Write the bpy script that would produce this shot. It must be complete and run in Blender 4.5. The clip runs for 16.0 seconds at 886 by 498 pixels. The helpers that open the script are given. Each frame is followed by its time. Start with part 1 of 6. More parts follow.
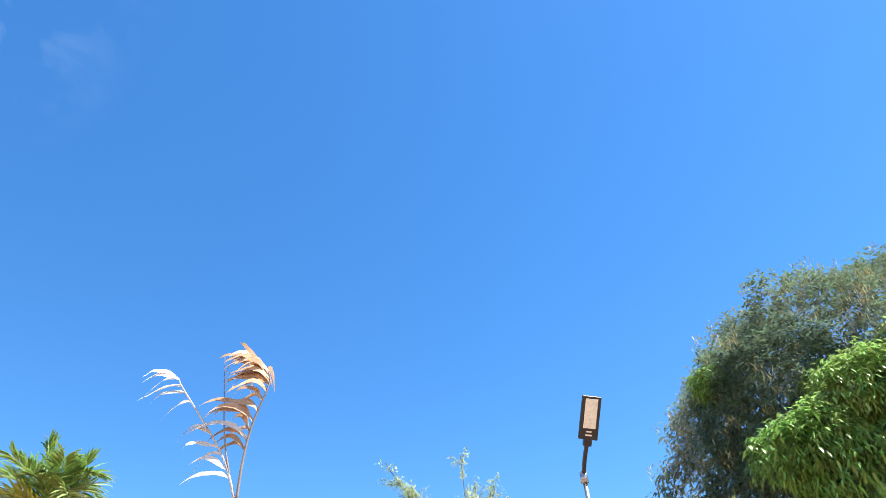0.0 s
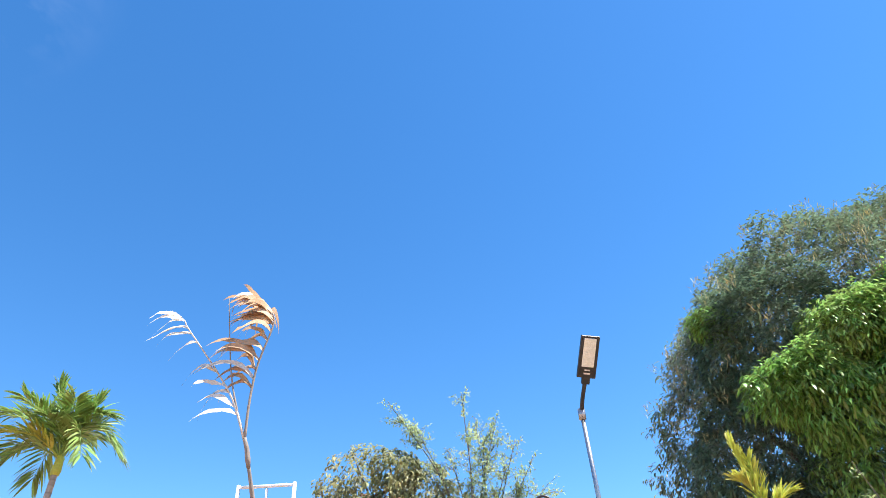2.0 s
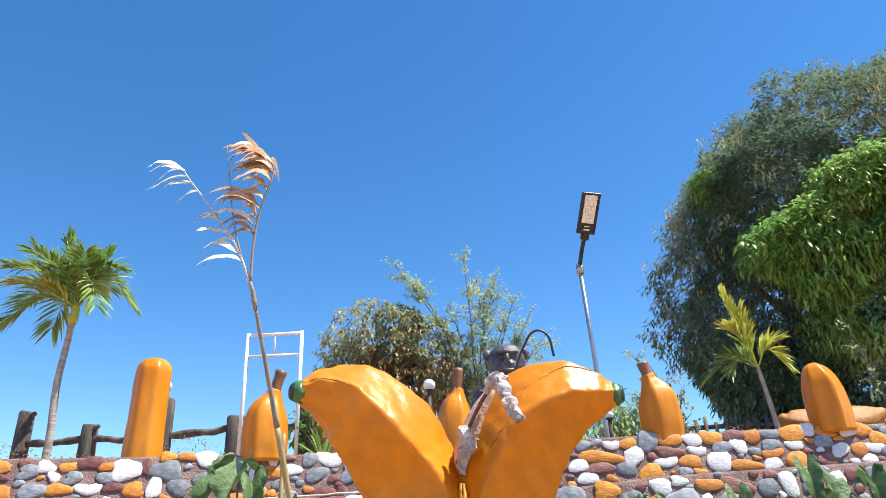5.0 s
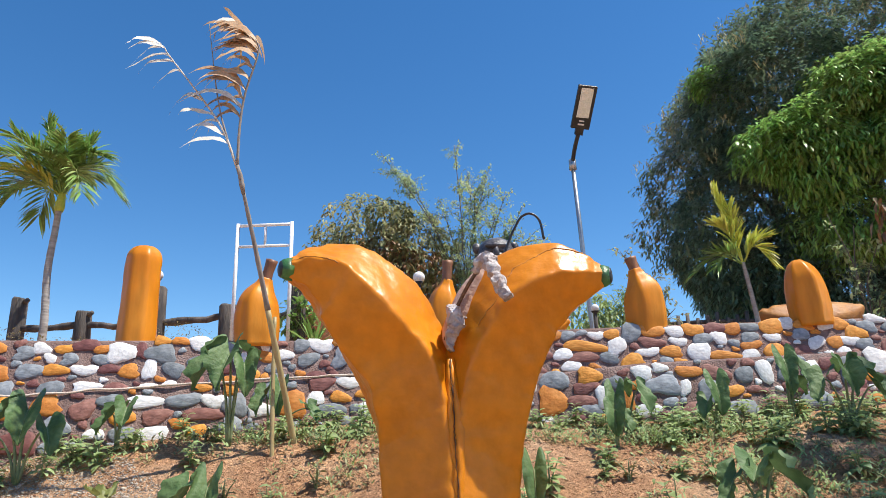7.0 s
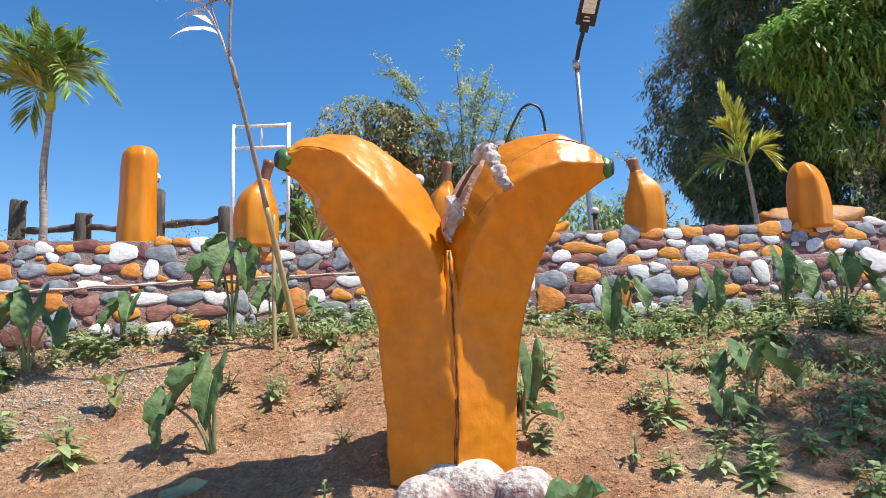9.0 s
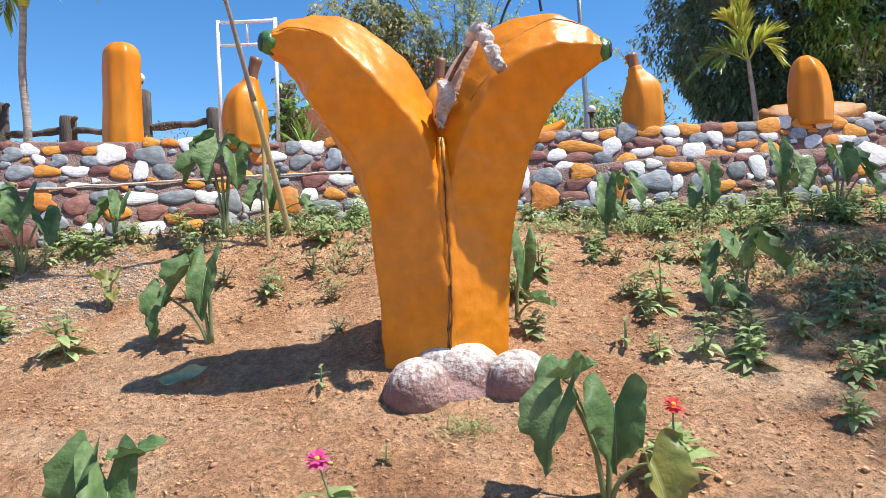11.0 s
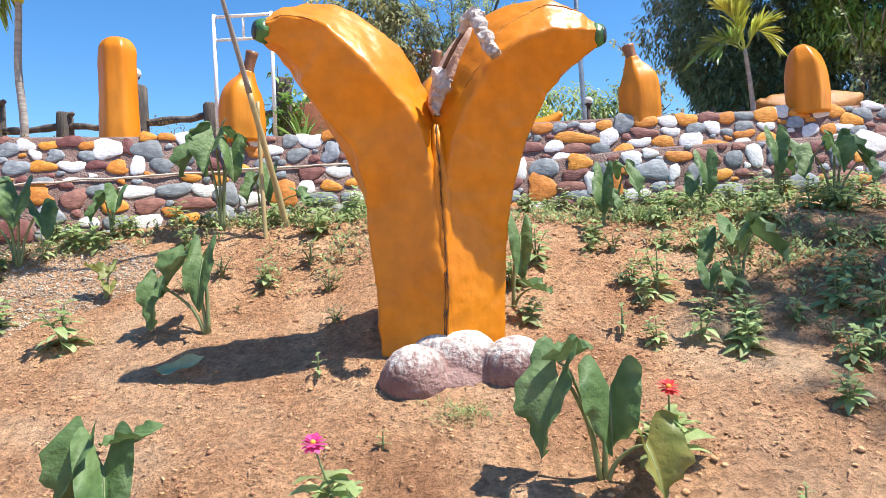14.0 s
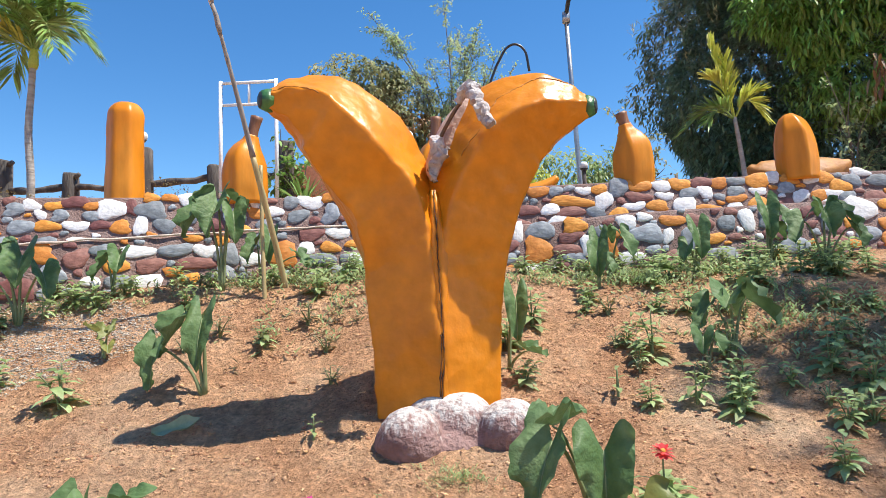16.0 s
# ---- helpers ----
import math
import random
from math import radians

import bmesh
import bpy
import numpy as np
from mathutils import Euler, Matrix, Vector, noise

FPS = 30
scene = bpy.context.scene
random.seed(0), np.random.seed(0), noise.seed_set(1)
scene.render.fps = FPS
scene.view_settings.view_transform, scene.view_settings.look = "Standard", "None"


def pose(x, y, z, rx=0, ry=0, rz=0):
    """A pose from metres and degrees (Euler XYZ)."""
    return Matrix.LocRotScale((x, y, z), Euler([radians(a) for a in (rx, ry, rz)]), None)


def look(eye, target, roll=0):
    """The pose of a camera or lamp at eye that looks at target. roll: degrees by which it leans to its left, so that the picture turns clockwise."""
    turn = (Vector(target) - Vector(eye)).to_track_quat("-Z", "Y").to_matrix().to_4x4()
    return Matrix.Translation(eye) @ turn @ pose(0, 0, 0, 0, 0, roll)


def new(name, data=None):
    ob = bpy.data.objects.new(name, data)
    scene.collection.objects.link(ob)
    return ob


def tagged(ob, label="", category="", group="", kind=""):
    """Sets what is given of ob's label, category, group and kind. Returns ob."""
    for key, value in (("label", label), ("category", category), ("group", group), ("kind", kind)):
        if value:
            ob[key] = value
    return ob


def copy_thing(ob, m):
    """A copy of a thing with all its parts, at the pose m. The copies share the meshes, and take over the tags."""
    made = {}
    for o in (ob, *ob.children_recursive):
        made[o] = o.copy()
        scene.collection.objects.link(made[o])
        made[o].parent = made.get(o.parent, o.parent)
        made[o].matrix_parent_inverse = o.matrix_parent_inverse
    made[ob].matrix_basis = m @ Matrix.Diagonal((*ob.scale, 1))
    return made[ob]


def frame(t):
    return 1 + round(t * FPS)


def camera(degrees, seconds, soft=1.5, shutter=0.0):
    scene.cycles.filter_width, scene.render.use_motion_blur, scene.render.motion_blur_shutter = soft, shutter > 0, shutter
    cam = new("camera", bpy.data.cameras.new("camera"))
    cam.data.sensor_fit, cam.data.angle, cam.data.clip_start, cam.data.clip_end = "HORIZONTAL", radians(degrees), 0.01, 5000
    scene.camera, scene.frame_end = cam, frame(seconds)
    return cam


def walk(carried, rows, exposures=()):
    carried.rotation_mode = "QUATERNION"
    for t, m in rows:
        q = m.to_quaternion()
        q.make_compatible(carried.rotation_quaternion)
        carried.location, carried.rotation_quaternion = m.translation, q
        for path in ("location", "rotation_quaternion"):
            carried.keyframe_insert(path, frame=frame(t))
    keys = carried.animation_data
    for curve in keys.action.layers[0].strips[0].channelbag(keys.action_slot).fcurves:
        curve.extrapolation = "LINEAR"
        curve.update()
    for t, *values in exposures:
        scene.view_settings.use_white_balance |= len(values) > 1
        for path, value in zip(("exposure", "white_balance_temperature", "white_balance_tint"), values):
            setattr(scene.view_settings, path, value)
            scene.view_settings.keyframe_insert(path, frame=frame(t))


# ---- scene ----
cam = camera(67.3, 16.0, soft=0.5)
PATH = [
    (0, (0.227, -0.147, 1.008), (0.157, 1.379, 2.300), -2.36),
    (0.5, (0.232, -0.187, 0.994), (0.156, 1.361, 2.258), -2.23),
    (1, (0.230, -0.157, 0.973), (0.157, 1.416, 2.206), -2.64),
    (1.5, (0.230, -0.161, 0.978), (0.156, 1.439, 2.176), -2.57),
    (2, (0.222, -0.149, 0.976), (0.140, 1.477, 2.137), -2.58),
    (2.5, (0.226, -0.132, 0.954), (0.141, 1.526, 2.069), -2.66),
    (3, (0.226, -0.112, 0.941), (0.130, 1.584, 1.997), -2.53),
    (3.5, (0.231, -0.091, 0.927), (0.136, 1.640, 1.925), -2.42),
    (4, (0.229, -0.086, 0.909), (0.117, 1.678, 1.845), -2.53),
    (6.5, (0.230, -0.008, 0.825), (0.121, 1.890, 1.447), -1.58),
    (7, (0.224, 0.008, 0.800), (0.118, 1.930, 1.344), -1.41),
    (7.5, (0.218, 0.009, 0.781), (0.129, 1.947, 1.267), -1.04),
    (8, (0.209, 0.027, 0.765), (0.108, 1.979, 1.189), -0.96),
    (8.5, (0.211, 0.036, 0.746), (0.101, 2.001, 1.102), -1.05),
    (9, (0.223, 0.053, 0.727), (0.108, 2.030, 1.008), -1.26),
    (11.5, (0.232, 0.102, 0.616), (0.122, 2.097, 0.540), -1.81),
    (12, (0.235, 0.109, 0.605), (0.106, 2.099, 0.458), -2.19),
    (12.5, (0.239, 0.107, 0.602), (0.101, 2.097, 0.459), -2.53),
    (13, (0.242, 0.110, 0.601), (0.113, 2.103, 0.488), -2.69),
    (13.5, (0.244, 0.105, 0.597), (0.129, 2.101, 0.543), -2.35),
    (14, (0.245, 0.094, 0.595), (0.136, 2.091, 0.599), -2.21),
    (14.5, (0.247, 0.080, 0.599), (0.145, 2.077, 0.658), -2.01),
    (15, (0.250, 0.067, 0.602), (0.156, 2.062, 0.714), -1.92),
    (15.5, (0.252, 0.056, 0.605), (0.160, 2.049, 0.757), -1.80),
    (16, (0.258, 0.042, 0.603), (0.159, 2.031, 0.787), -1.86),
]
walk(cam, [(t, look(eye, target, roll)) for t, eye, target, roll in PATH],
     [(0, 1.22), (2, 1.15), (3, 1.03), (4, 0.98), (6.5, 0.52), (7.5, 0.41), (9, 0.53), (11.5, 0.68), (12.5, 0.79), (13.5, 0.82), (14.5, 0.83), (15, 0.79), (15.5, 0.72), (16, 0.63)])
from mathutils.bvhtree import BVHTree

# ---- light ----
CLOUD_WAY = (-0.58, 0.30, 0.757)
SUN_EL, SUN_AZ = radians(65), math.atan2(1.0, -0.13)
world = bpy.data.worlds.new("sky_world")
scene.world = world
world.use_nodes = True
wn, wl = world.node_tree.nodes, world.node_tree.links
sky = wn.new("ShaderNodeTexSky")
sky.sky_type, sky.sun_disc = "NISHITA", False
sky.sun_elevation, sky.sun_rotation = SUN_EL, SUN_AZ
sky.altitude, sky.air_density, sky.dust_density, sky.ozone_density = 100.0, 0.9, 0.1, 3.2
wn["Background"].inputs["Strength"].default_value = 0.125
deep = wn.new("ShaderNodeHueSaturation")
deep.inputs["Saturation"].default_value = 1.27
wl.new(sky.outputs["Color"], deep.inputs["Color"])
# thin wisps of cloud high up
way = wn.new("ShaderNodeTexCoord")
thin = wn.new("ShaderNodeMapping")
thin.inputs["Rotation"].default_value, thin.inputs["Scale"].default_value = (0.3, 0.5, 0.6), (9, 3.5, 5)
wl.new(way.outputs["Generated"], thin.inputs["Vector"])
puff = wn.new("ShaderNodeTexNoise")
puff.inputs["Scale"].default_value, puff.inputs["Detail"].default_value, puff.inputs["Distortion"].default_value = 1.6, 7.0, 0.6
wl.new(thin.outputs["Vector"], puff.inputs["Vector"])
veil = wn.new("ShaderNodeMapRange")
veil.inputs["From Min"].default_value, veil.inputs["From Max"].default_value, veil.inputs["To Max"].default_value = 0.46, 0.85, 0.2
wl.new(puff.outputs["Fac"], veil.inputs["Value"])
near = wn.new("ShaderNodeVectorMath")
near.operation = "DOT_PRODUCT"
near.inputs[1].default_value = CLOUD_WAY
wl.new(way.outputs["Generated"], near.inputs[0])
ring = wn.new("ShaderNodeMapRange")
ring.interpolation_type = "SMOOTHSTEP"
ring.inputs["From Min"].default_value, ring.inputs["From Max"].default_value = 0.965, 1.0
wl.new(near.outputs["Value"], ring.inputs["Value"])
both = wn.new("ShaderNodeMath")
both.operation = "MULTIPLY"
wl.new(veil.outputs["Result"], both.inputs[0])
wl.new(ring.outputs["Result"], both.inputs[1])
cloudy = wn.new("ShaderNodeMix")
cloudy.data_type = "RGBA"
cloudy.inputs["B"].default_value = (6.5, 7.0, 7.8, 1)
wl.new(both.outputs["Value"], cloudy.inputs["Factor"])
wl.new(deep.outputs["Color"], cloudy.inputs["A"])
wl.new(cloudy.outputs["Result"], wn["Background"].inputs["Color"])
sun_data = bpy.data.lights.new("sun", "SUN")
sun_data.energy, sun_data.angle, sun_data.color = 5.0, radians(0.53), (1.0, 0.94, 0.84)
sun = new("sun", sun_data)
sun_dir = Vector((math.cos(SUN_EL) * math.sin(SUN_AZ), math.cos(SUN_EL) * math.cos(SUN_AZ), math.sin(SUN_EL)))
sun.rotation_euler = sun_dir.to_track_quat("Z", "Y").to_euler()
sun.location = sun_dir * 30


# ---- materials ----
def material(name, colours, scale=6.0, rough=0.6, bump=0.2, bump_scale=40.0, metal=0.0, island=0.0, per_object=0.0,
             translucent=0.0, spec=0.5, detail=6.0, coat=0.0, stretch=(1, 1, 1)):
    """A surface with two scales of colour change, fine relief, and change from piece to piece."""
    m = bpy.data.materials.new(name)
    m.use_nodes = True
    n, l = m.node_tree.nodes, m.node_tree.links
    b = n["Principled BSDF"]
    co = n.new("ShaderNodeTexCoord")
    mp = n.new("ShaderNodeMapping")
    mp.inputs["Scale"].default_value = stretch
    l.new(co.outputs["Object"], mp.inputs["Vector"])
    n1 = n.new("ShaderNodeTexNoise")
    n1.inputs["Scale"].default_value, n1.inputs["Detail"].default_value = scale, detail
    l.new(mp.outputs["Vector"], n1.inputs["Vector"])
    ramp = n.new("ShaderNodeValToRGB")
    els = ramp.color_ramp.elements
    while len(els) < len(colours):
        els.new(0.5)
    for i, c in enumerate(colours):
        els[i].position = 0.28 + 0.44 * i / max(1, len(colours) - 1)
        els[i].color = (*c, 1)
    l.new(n1.outputs["Fac"], ramp.inputs["Fac"])
    last = ramp.outputs["Color"]
    n2 = n.new("ShaderNodeTexNoise")
    n2.inputs["Scale"].default_value, n2.inputs["Detail"].default_value = bump_scale, 5.0
    l.new(mp.outputs["Vector"], n2.inputs["Vector"])
    if island or per_object:
        if island:
            src = n.new("ShaderNodeNewGeometry").outputs["Random Per Island"]
        else:
            src = n.new("ShaderNodeObjectInfo").outputs["Random"]
        hs = n.new("ShaderNodeHueSaturation")
        k = island or per_object
        mr = n.new("ShaderNodeMapRange")
        mr.inputs["To Min"].default_value, mr.inputs["To Max"].default_value = 1 - k, 1 + k
        l.new(src, mr.inputs["Value"])
        mh = n.new("ShaderNodeMapRange")
        mh.inputs["To Min"].default_value, mh.inputs["To Max"].default_value = 0.5 - 0.045 * k, 0.5 + 0.045 * k
        l.new(src, mh.inputs["Value"])
        l.new(mr.outputs["Result"], hs.inputs["Value"])
        l.new(mh.outputs["Result"], hs.inputs["Hue"])
        l.new(last, hs.inputs["Color"])
        last = hs.outputs["Color"]
    mixc = n.new("ShaderNodeMix")
    mixc.data_type, mixc.blend_type = "RGBA", "MULTIPLY"
    mixc.inputs["Factor"].default_value = 0.35
    l.new(last, mixc.inputs["A"])
    grey = n.new("ShaderNodeMapRange")
    grey.inputs["From Min"].default_value, grey.inputs["From Max"].default_value = 0.3, 0.7
    grey.inputs["To Min"].default_value, grey.inputs["To Max"].default_value = 0.6, 1.25
    l.new(n2.outputs["Fac"], grey.inputs["Value"])
    l.new(grey.outputs["Result"], mixc.inputs["B"])
    last = mixc.outputs["Result"]
    l.new(last, b.inputs["Base Color"])
    b.inputs["Metallic"].default_value = metal
    b.inputs["Specular IOR Level"].default_value = spec
    b.inputs["Coat Weight"].default_value = coat
    b.inputs["Coat Roughness"].default_value = 0.2
    rr = n.new("ShaderNodeMapRange")
    rr.inputs["To Min"].default_value, rr.inputs["To Max"].default_value = max(0.02, rough - 0.12), min(1, rough + 0.12)
    l.new(n1.outputs["Fac"], rr.inputs["Value"])
    l.new(rr.outputs["Result"], b.inputs["Roughness"])
    if bump:
        bp = n.new("ShaderNodeBump")
        bp.inputs["Strength"].default_value, bp.inputs["Distance"].default_value = bump, 0.02
        l.new(n2.outputs["Fac"], bp.inputs["Height"])
        l.new(bp.outputs["Normal"], b.inputs["Normal"])
    if translucent:
        tr = n.new("ShaderNodeBsdfTranslucent")
        l.new(last, tr.inputs["Color"])
        ms = n.new("ShaderNodeMixShader")
        ms.inputs["Fac"].default_value = translucent
        l.new(b.outputs["BSDF"], ms.inputs[1])
        l.new(tr.outputs["BSDF"], ms.inputs[2])
        l.new(ms.outputs["Shader"], n["Material Output"].inputs["Surface"])
    return m


SOIL = material("dry_red_soil", [(0.41, 0.208, 0.110), (0.57, 0.318, 0.175), (0.685, 0.42, 0.247)], 2.6, 0.95, 0.8, 48, spec=0.15, detail=9)
def dusty(m):
    """Pale grey dust in patches over the soil, and dark crumbs."""
    n, l = m.node_tree.nodes, m.node_tree.links
    b = n["Principled BSDF"]
    old = b.inputs["Base Color"].links[0].from_socket
    co = n.new("ShaderNodeTexCoord")
    big = n.new("ShaderNodeTexNoise")
    big.inputs["Scale"].default_value, big.inputs["Detail"].default_value = 1.1, 8.0
    l.new(co.outputs["Object"], big.inputs["Vector"])
    st = n.new("ShaderNodeMapRange")
    st.inputs["From Min"].default_value, st.inputs["From Max"].default_value, st.inputs["To Max"].default_value = 0.52, 0.70, 0.7
    l.new(big.outputs["Fac"], st.inputs["Value"])
    mx = n.new("ShaderNodeMix")
    mx.data_type = "RGBA"
    l.new(st.outputs["Result"], mx.inputs["Factor"])
    l.new(old, mx.inputs["A"])
    mx.inputs["B"].default_value = (0.68, 0.495, 0.335, 1)
    cr = n.new("ShaderNodeTexNoise")
    cr.inputs["Scale"].default_value, cr.inputs["Detail"].default_value, cr.inputs["Roughness"].default_value = 24, 9.0, 0.72
    l.new(co.outputs["Object"], cr.inputs["Vector"])
    cm = n.new("ShaderNodeMapRange")
    cm.inputs["From Min"].default_value, cm.inputs["From Max"].default_value = 0.34, 0.66
    cm.inputs["To Min"].default_value, cm.inputs["To Max"].default_value = 0.62, 1.42
    l.new(cr.outputs["Fac"], cm.inputs["Value"])
    m2 = n.new("ShaderNodeMix")
    m2.data_type, m2.blend_type = "RGBA", "MULTIPLY"
    m2.inputs["Factor"].default_value = 0.85
    l.new(mx.outputs["Result"], m2.inputs["A"])
    l.new(cm.outputs["Result"], m2.inputs["B"])
    l.new(m2.outputs["Result"], b.inputs["Base Color"])
    bp = n.new("ShaderNodeBump")
    bp.inputs["Strength"].default_value, bp.inputs["Distance"].default_value = 1.0, 0.03
    l.new(cr.outputs["Fac"], bp.inputs["Height"])
    l.new(b.inputs["Normal"].links[0].from_socket, bp.inputs["Normal"])
    l.new(bp.outputs["Normal"], b.inputs["Normal"])


dusty(SOIL)
PEBBLE = material("pebble_soil", [(0.40, 0.205, 0.11), (0.54, 0.295, 0.16), (0.68, 0.42, 0.25)], 9, 0.9, 0.4, 90, island=0.3, spec=0.2)
GREY_GRIT = material("grey_gravel", [(0.36, 0.29, 0.225), (0.48, 0.405, 0.325), (0.58, 0.51, 0.42)], 9, 0.9, 0.4, 90, island=0.3, spec=0.2)
STRAW = material("dry_straw", [(0.36, 0.22, 0.12), (0.56, 0.38, 0.23)], 12, 0.9, 0.1, 60, island=0.35, spec=0.2)
MORTAR = material("wall_mortar", [(0.14, 0.085, 0.073), (0.22, 0.14, 0.12), (0.32, 0.23, 0.20)], 7, 0.9, 0.8, 70)
LIP = material("pale_cement_lip", [(0.55, 0.42, 0.33), (0.72, 0.62, 0.52)], 9, 0.85, 0.5, 60)
S_WHITE = material("white_stone_paint", [(0.66, 0.65, 0.62), (0.78, 0.77, 0.75), (0.83, 0.82, 0.80)], 1.3, 0.62, 0.3, 3.2, spec=0.3, per_object=0.06)
S_GREY = material("grey_stone_paint", [(0.16, 0.18, 0.195), (0.25, 0.275, 0.295), (0.36, 0.385, 0.405)], 1.3, 0.62, 0.3, 3.2, spec=0.3, per_object=0.25)
S_ORANGE = material("orange_stone_paint", [(0.52, 0.19, 0.03), (0.66, 0.26, 0.045), (0.74, 0.34, 0.085)], 1.3, 0.62, 0.3, 3.2, spec=0.3, per_object=0.14)
S_MAROON = material("maroon_stone_paint", [(0.16, 0.065, 0.055), (0.24, 0.10, 0.085), (0.33, 0.155, 0.13)], 1.3, 0.62, 0.3, 3.2, spec=0.3, per_object=0.25)
BANANA = material("orange_yellow_enamel", [(0.61, 0.195, 0.007), (0.665, 0.223, 0.008), (0.70, 0.247, 0.011)], 3.0, 0.36, 0.3, 14, spec=0.34, detail=4)
BANANA_FAR = material("orange_pillar_enamel", [(0.58, 0.18, 0.006), (0.68, 0.23, 0.010), (0.76, 0.30, 0.03)], 4.0, 0.38, 0.25, 12, spec=0.32, stretch=(1, 1, 0.25))
TIP_GREEN = material("green_tip_paint", [(0.02, 0.06, 0.025), (0.05, 0.17, 0.05), (0.10, 0.24, 0.06)], 18, 0.45, 0.3, 40)
TIP_DARK = material("dark_tip_paint", [(0.02, 0.025, 0.025), (0.05, 0.05, 0.045)], 18, 0.5, 0.3, 40)
STEM_BROWN = material("brown_stem_paint", [(0.16, 0.07, 0.035), (0.30, 0.13, 0.06)], 14, 0.5, 0.4, 40, stretch=(1, 1, 0.2))
RIDGE = material("ochre_ridge_line", [(0.34, 0.12, 0.01), (0.50, 0.19, 0.015)], 20, 0.6, 0.4, 60)
OLD_ORANGE = material("weathered_brown_orange", [(0.27, 0.10, 0.015), (0.37, 0.15, 0.026), (0.47, 0.22, 0.05)], 6, 0.6, 0.3, 30)
CRACK = material("dark_seam", [(0.06, 0.025, 0.01), (0.16, 0.06, 0.015)], 20, 0.8, 0.4, 60)
DRIP = material("pale_plaster_drips", [(0.28, 0.22, 0.20), (0.48, 0.42, 0.40), (0.70, 0.67, 0.65)], 16, 0.75, 0.9, 45)
PEEL = material("pinkish_inner_peel", [(0.42, 0.22, 0.14), (0.53, 0.34, 0.26), (0.62, 0.46, 0.39)], 9, 0.7, 0.5, 40)
STATUE = material("dark_grey_statue_paint", [(0.03, 0.028, 0.03), (0.075, 0.07, 0.075), (0.17, 0.16, 0.165)], 14, 0.32, 0.5, 45)
WOOD_DARK = material("dark_weathered_log", [(0.035, 0.03, 0.03), (0.09, 0.075, 0.065), (0.17, 0.14, 0.12)], 14, 0.8, 0.7, 50, stretch=(1, 1, 0.25))
WHITE_STEEL = material("white_painted_steel", [(0.84, 0.85, 0.86), (0.90, 0.90, 0.90)], 6, 0.4, 0.08, 40)
GALV = material("galvanised_pole", [(0.34, 0.36, 0.38), (0.46, 0.48, 0.50)], 9, 0.35, 0.1, 60, metal=0.7)
BLACK_PLASTIC = material("black_lamp_housing", [(0.018, 0.019, 0.021), (0.035, 0.036, 0.04)], 9, 0.4, 0.1, 60)
LED = material("pale_led_panel", [(0.70, 0.74, 0.66), (0.80, 0.82, 0.76)], 20, 0.35, 0.1, 60)
LED_MARK = material("white_print", [(0.70, 0.68, 0.66), (0.78, 0.76, 0.74)], 9, 0.5, 0.0, 40)
GLOBE = material("white_glass_globe", [(0.76, 0.76, 0.74), (0.84, 0.84, 0.83)], 5, 0.22, 0.0, 40)
PALM_TRUNK = material("grey_palm_trunk", [(0.24, 0.22, 0.20), (0.36, 0.33, 0.30), (0.46, 0.43, 0.40)], 14, 0.85, 0.5, 30, stretch=(0.3, 0.3, 1.6))
PALM_LEAF = material("palm_leaflets", [(0.15, 0.26, 0.065), (0.25, 0.40, 0.105), (0.40, 0.51, 0.19)], 3, 0.42, 0.05, 60, island=0.35, translucent=0.3)
PALM_YELLOW = material("yellowing_palm_leaflets", [(0.34, 0.42, 0.06), (0.50, 0.54, 0.09), (0.60, 0.58, 0.14)], 3, 0.42, 0.05, 60, island=0.3, translucent=0.35)
DRY_LEAF = material("dry_palm_leaflets", [(0.38, 0.20, 0.09), (0.54, 0.34, 0.19), (0.68, 0.52, 0.36)], 5, 0.6, 0.15, 60, island=0.3, translucent=0.25)
PALE_LEAF = material("bleached_palm_leaflets", [(0.60, 0.50, 0.38), (0.74, 0.68, 0.58), (0.80, 0.78, 0.72)], 5, 0.6, 0.15, 60, island=0.15, translucent=0.2)
BAMBOO = material("bamboo_cane", [(0.30, 0.22, 0.10), (0.42, 0.33, 0.15), (0.50, 0.42, 0.22)], 8, 0.5, 0.2, 50, stretch=(1, 1, 0.2))
GREY_CANE = material("grey_dry_cane", [(0.20, 0.17, 0.15), (0.33, 0.29, 0.25)], 12, 0.8, 0.3, 60, stretch=(1, 1, 0.2))
MANGO_DARK = material("mango_leaves_dark", [(0.10, 0.165, 0.10), (0.16, 0.24, 0.145), (0.24, 0.325, 0.21)], 0.8, 0.34, 0.0, 60, island=0.5, translucent=0.35)
MANGO_LIGHT = material("mango_leaves_young", [(0.19, 0.35, 0.08), (0.28, 0.46, 0.115), (0.39, 0.55, 0.18)], 0.8, 0.36, 0.0, 60, island=0.5, translucent=0.35)
MANGO_BLOOM = material("mango_blossom", [(0.36, 0.36, 0.19), (0.50, 0.49, 0.29)], 4, 0.8, 0.0, 60, island=0.35)
BROAD_LEAF = material("broad_tree_leaves", [(0.20, 0.225, 0.105), (0.32, 0.335, 0.165), (0.46, 0.445, 0.27)], 1.6, 0.45, 0.0, 60, island=0.4, translucent=0.5)
RUSTY_LEAF = material("rusty_tree_leaves", [(0.26, 0.15, 0.075), (0.38, 0.24, 0.12)], 1.6, 0.6, 0.0, 60, island=0.5, translucent=0.15)
FEATHER_LEAF = material("feathery_leaflets", [(0.30, 0.40, 0.19), (0.42, 0.52, 0.26), (0.55, 0.61, 0.38)], 2.0, 0.5, 0.0, 60, island=0.35, translucent=0.45)
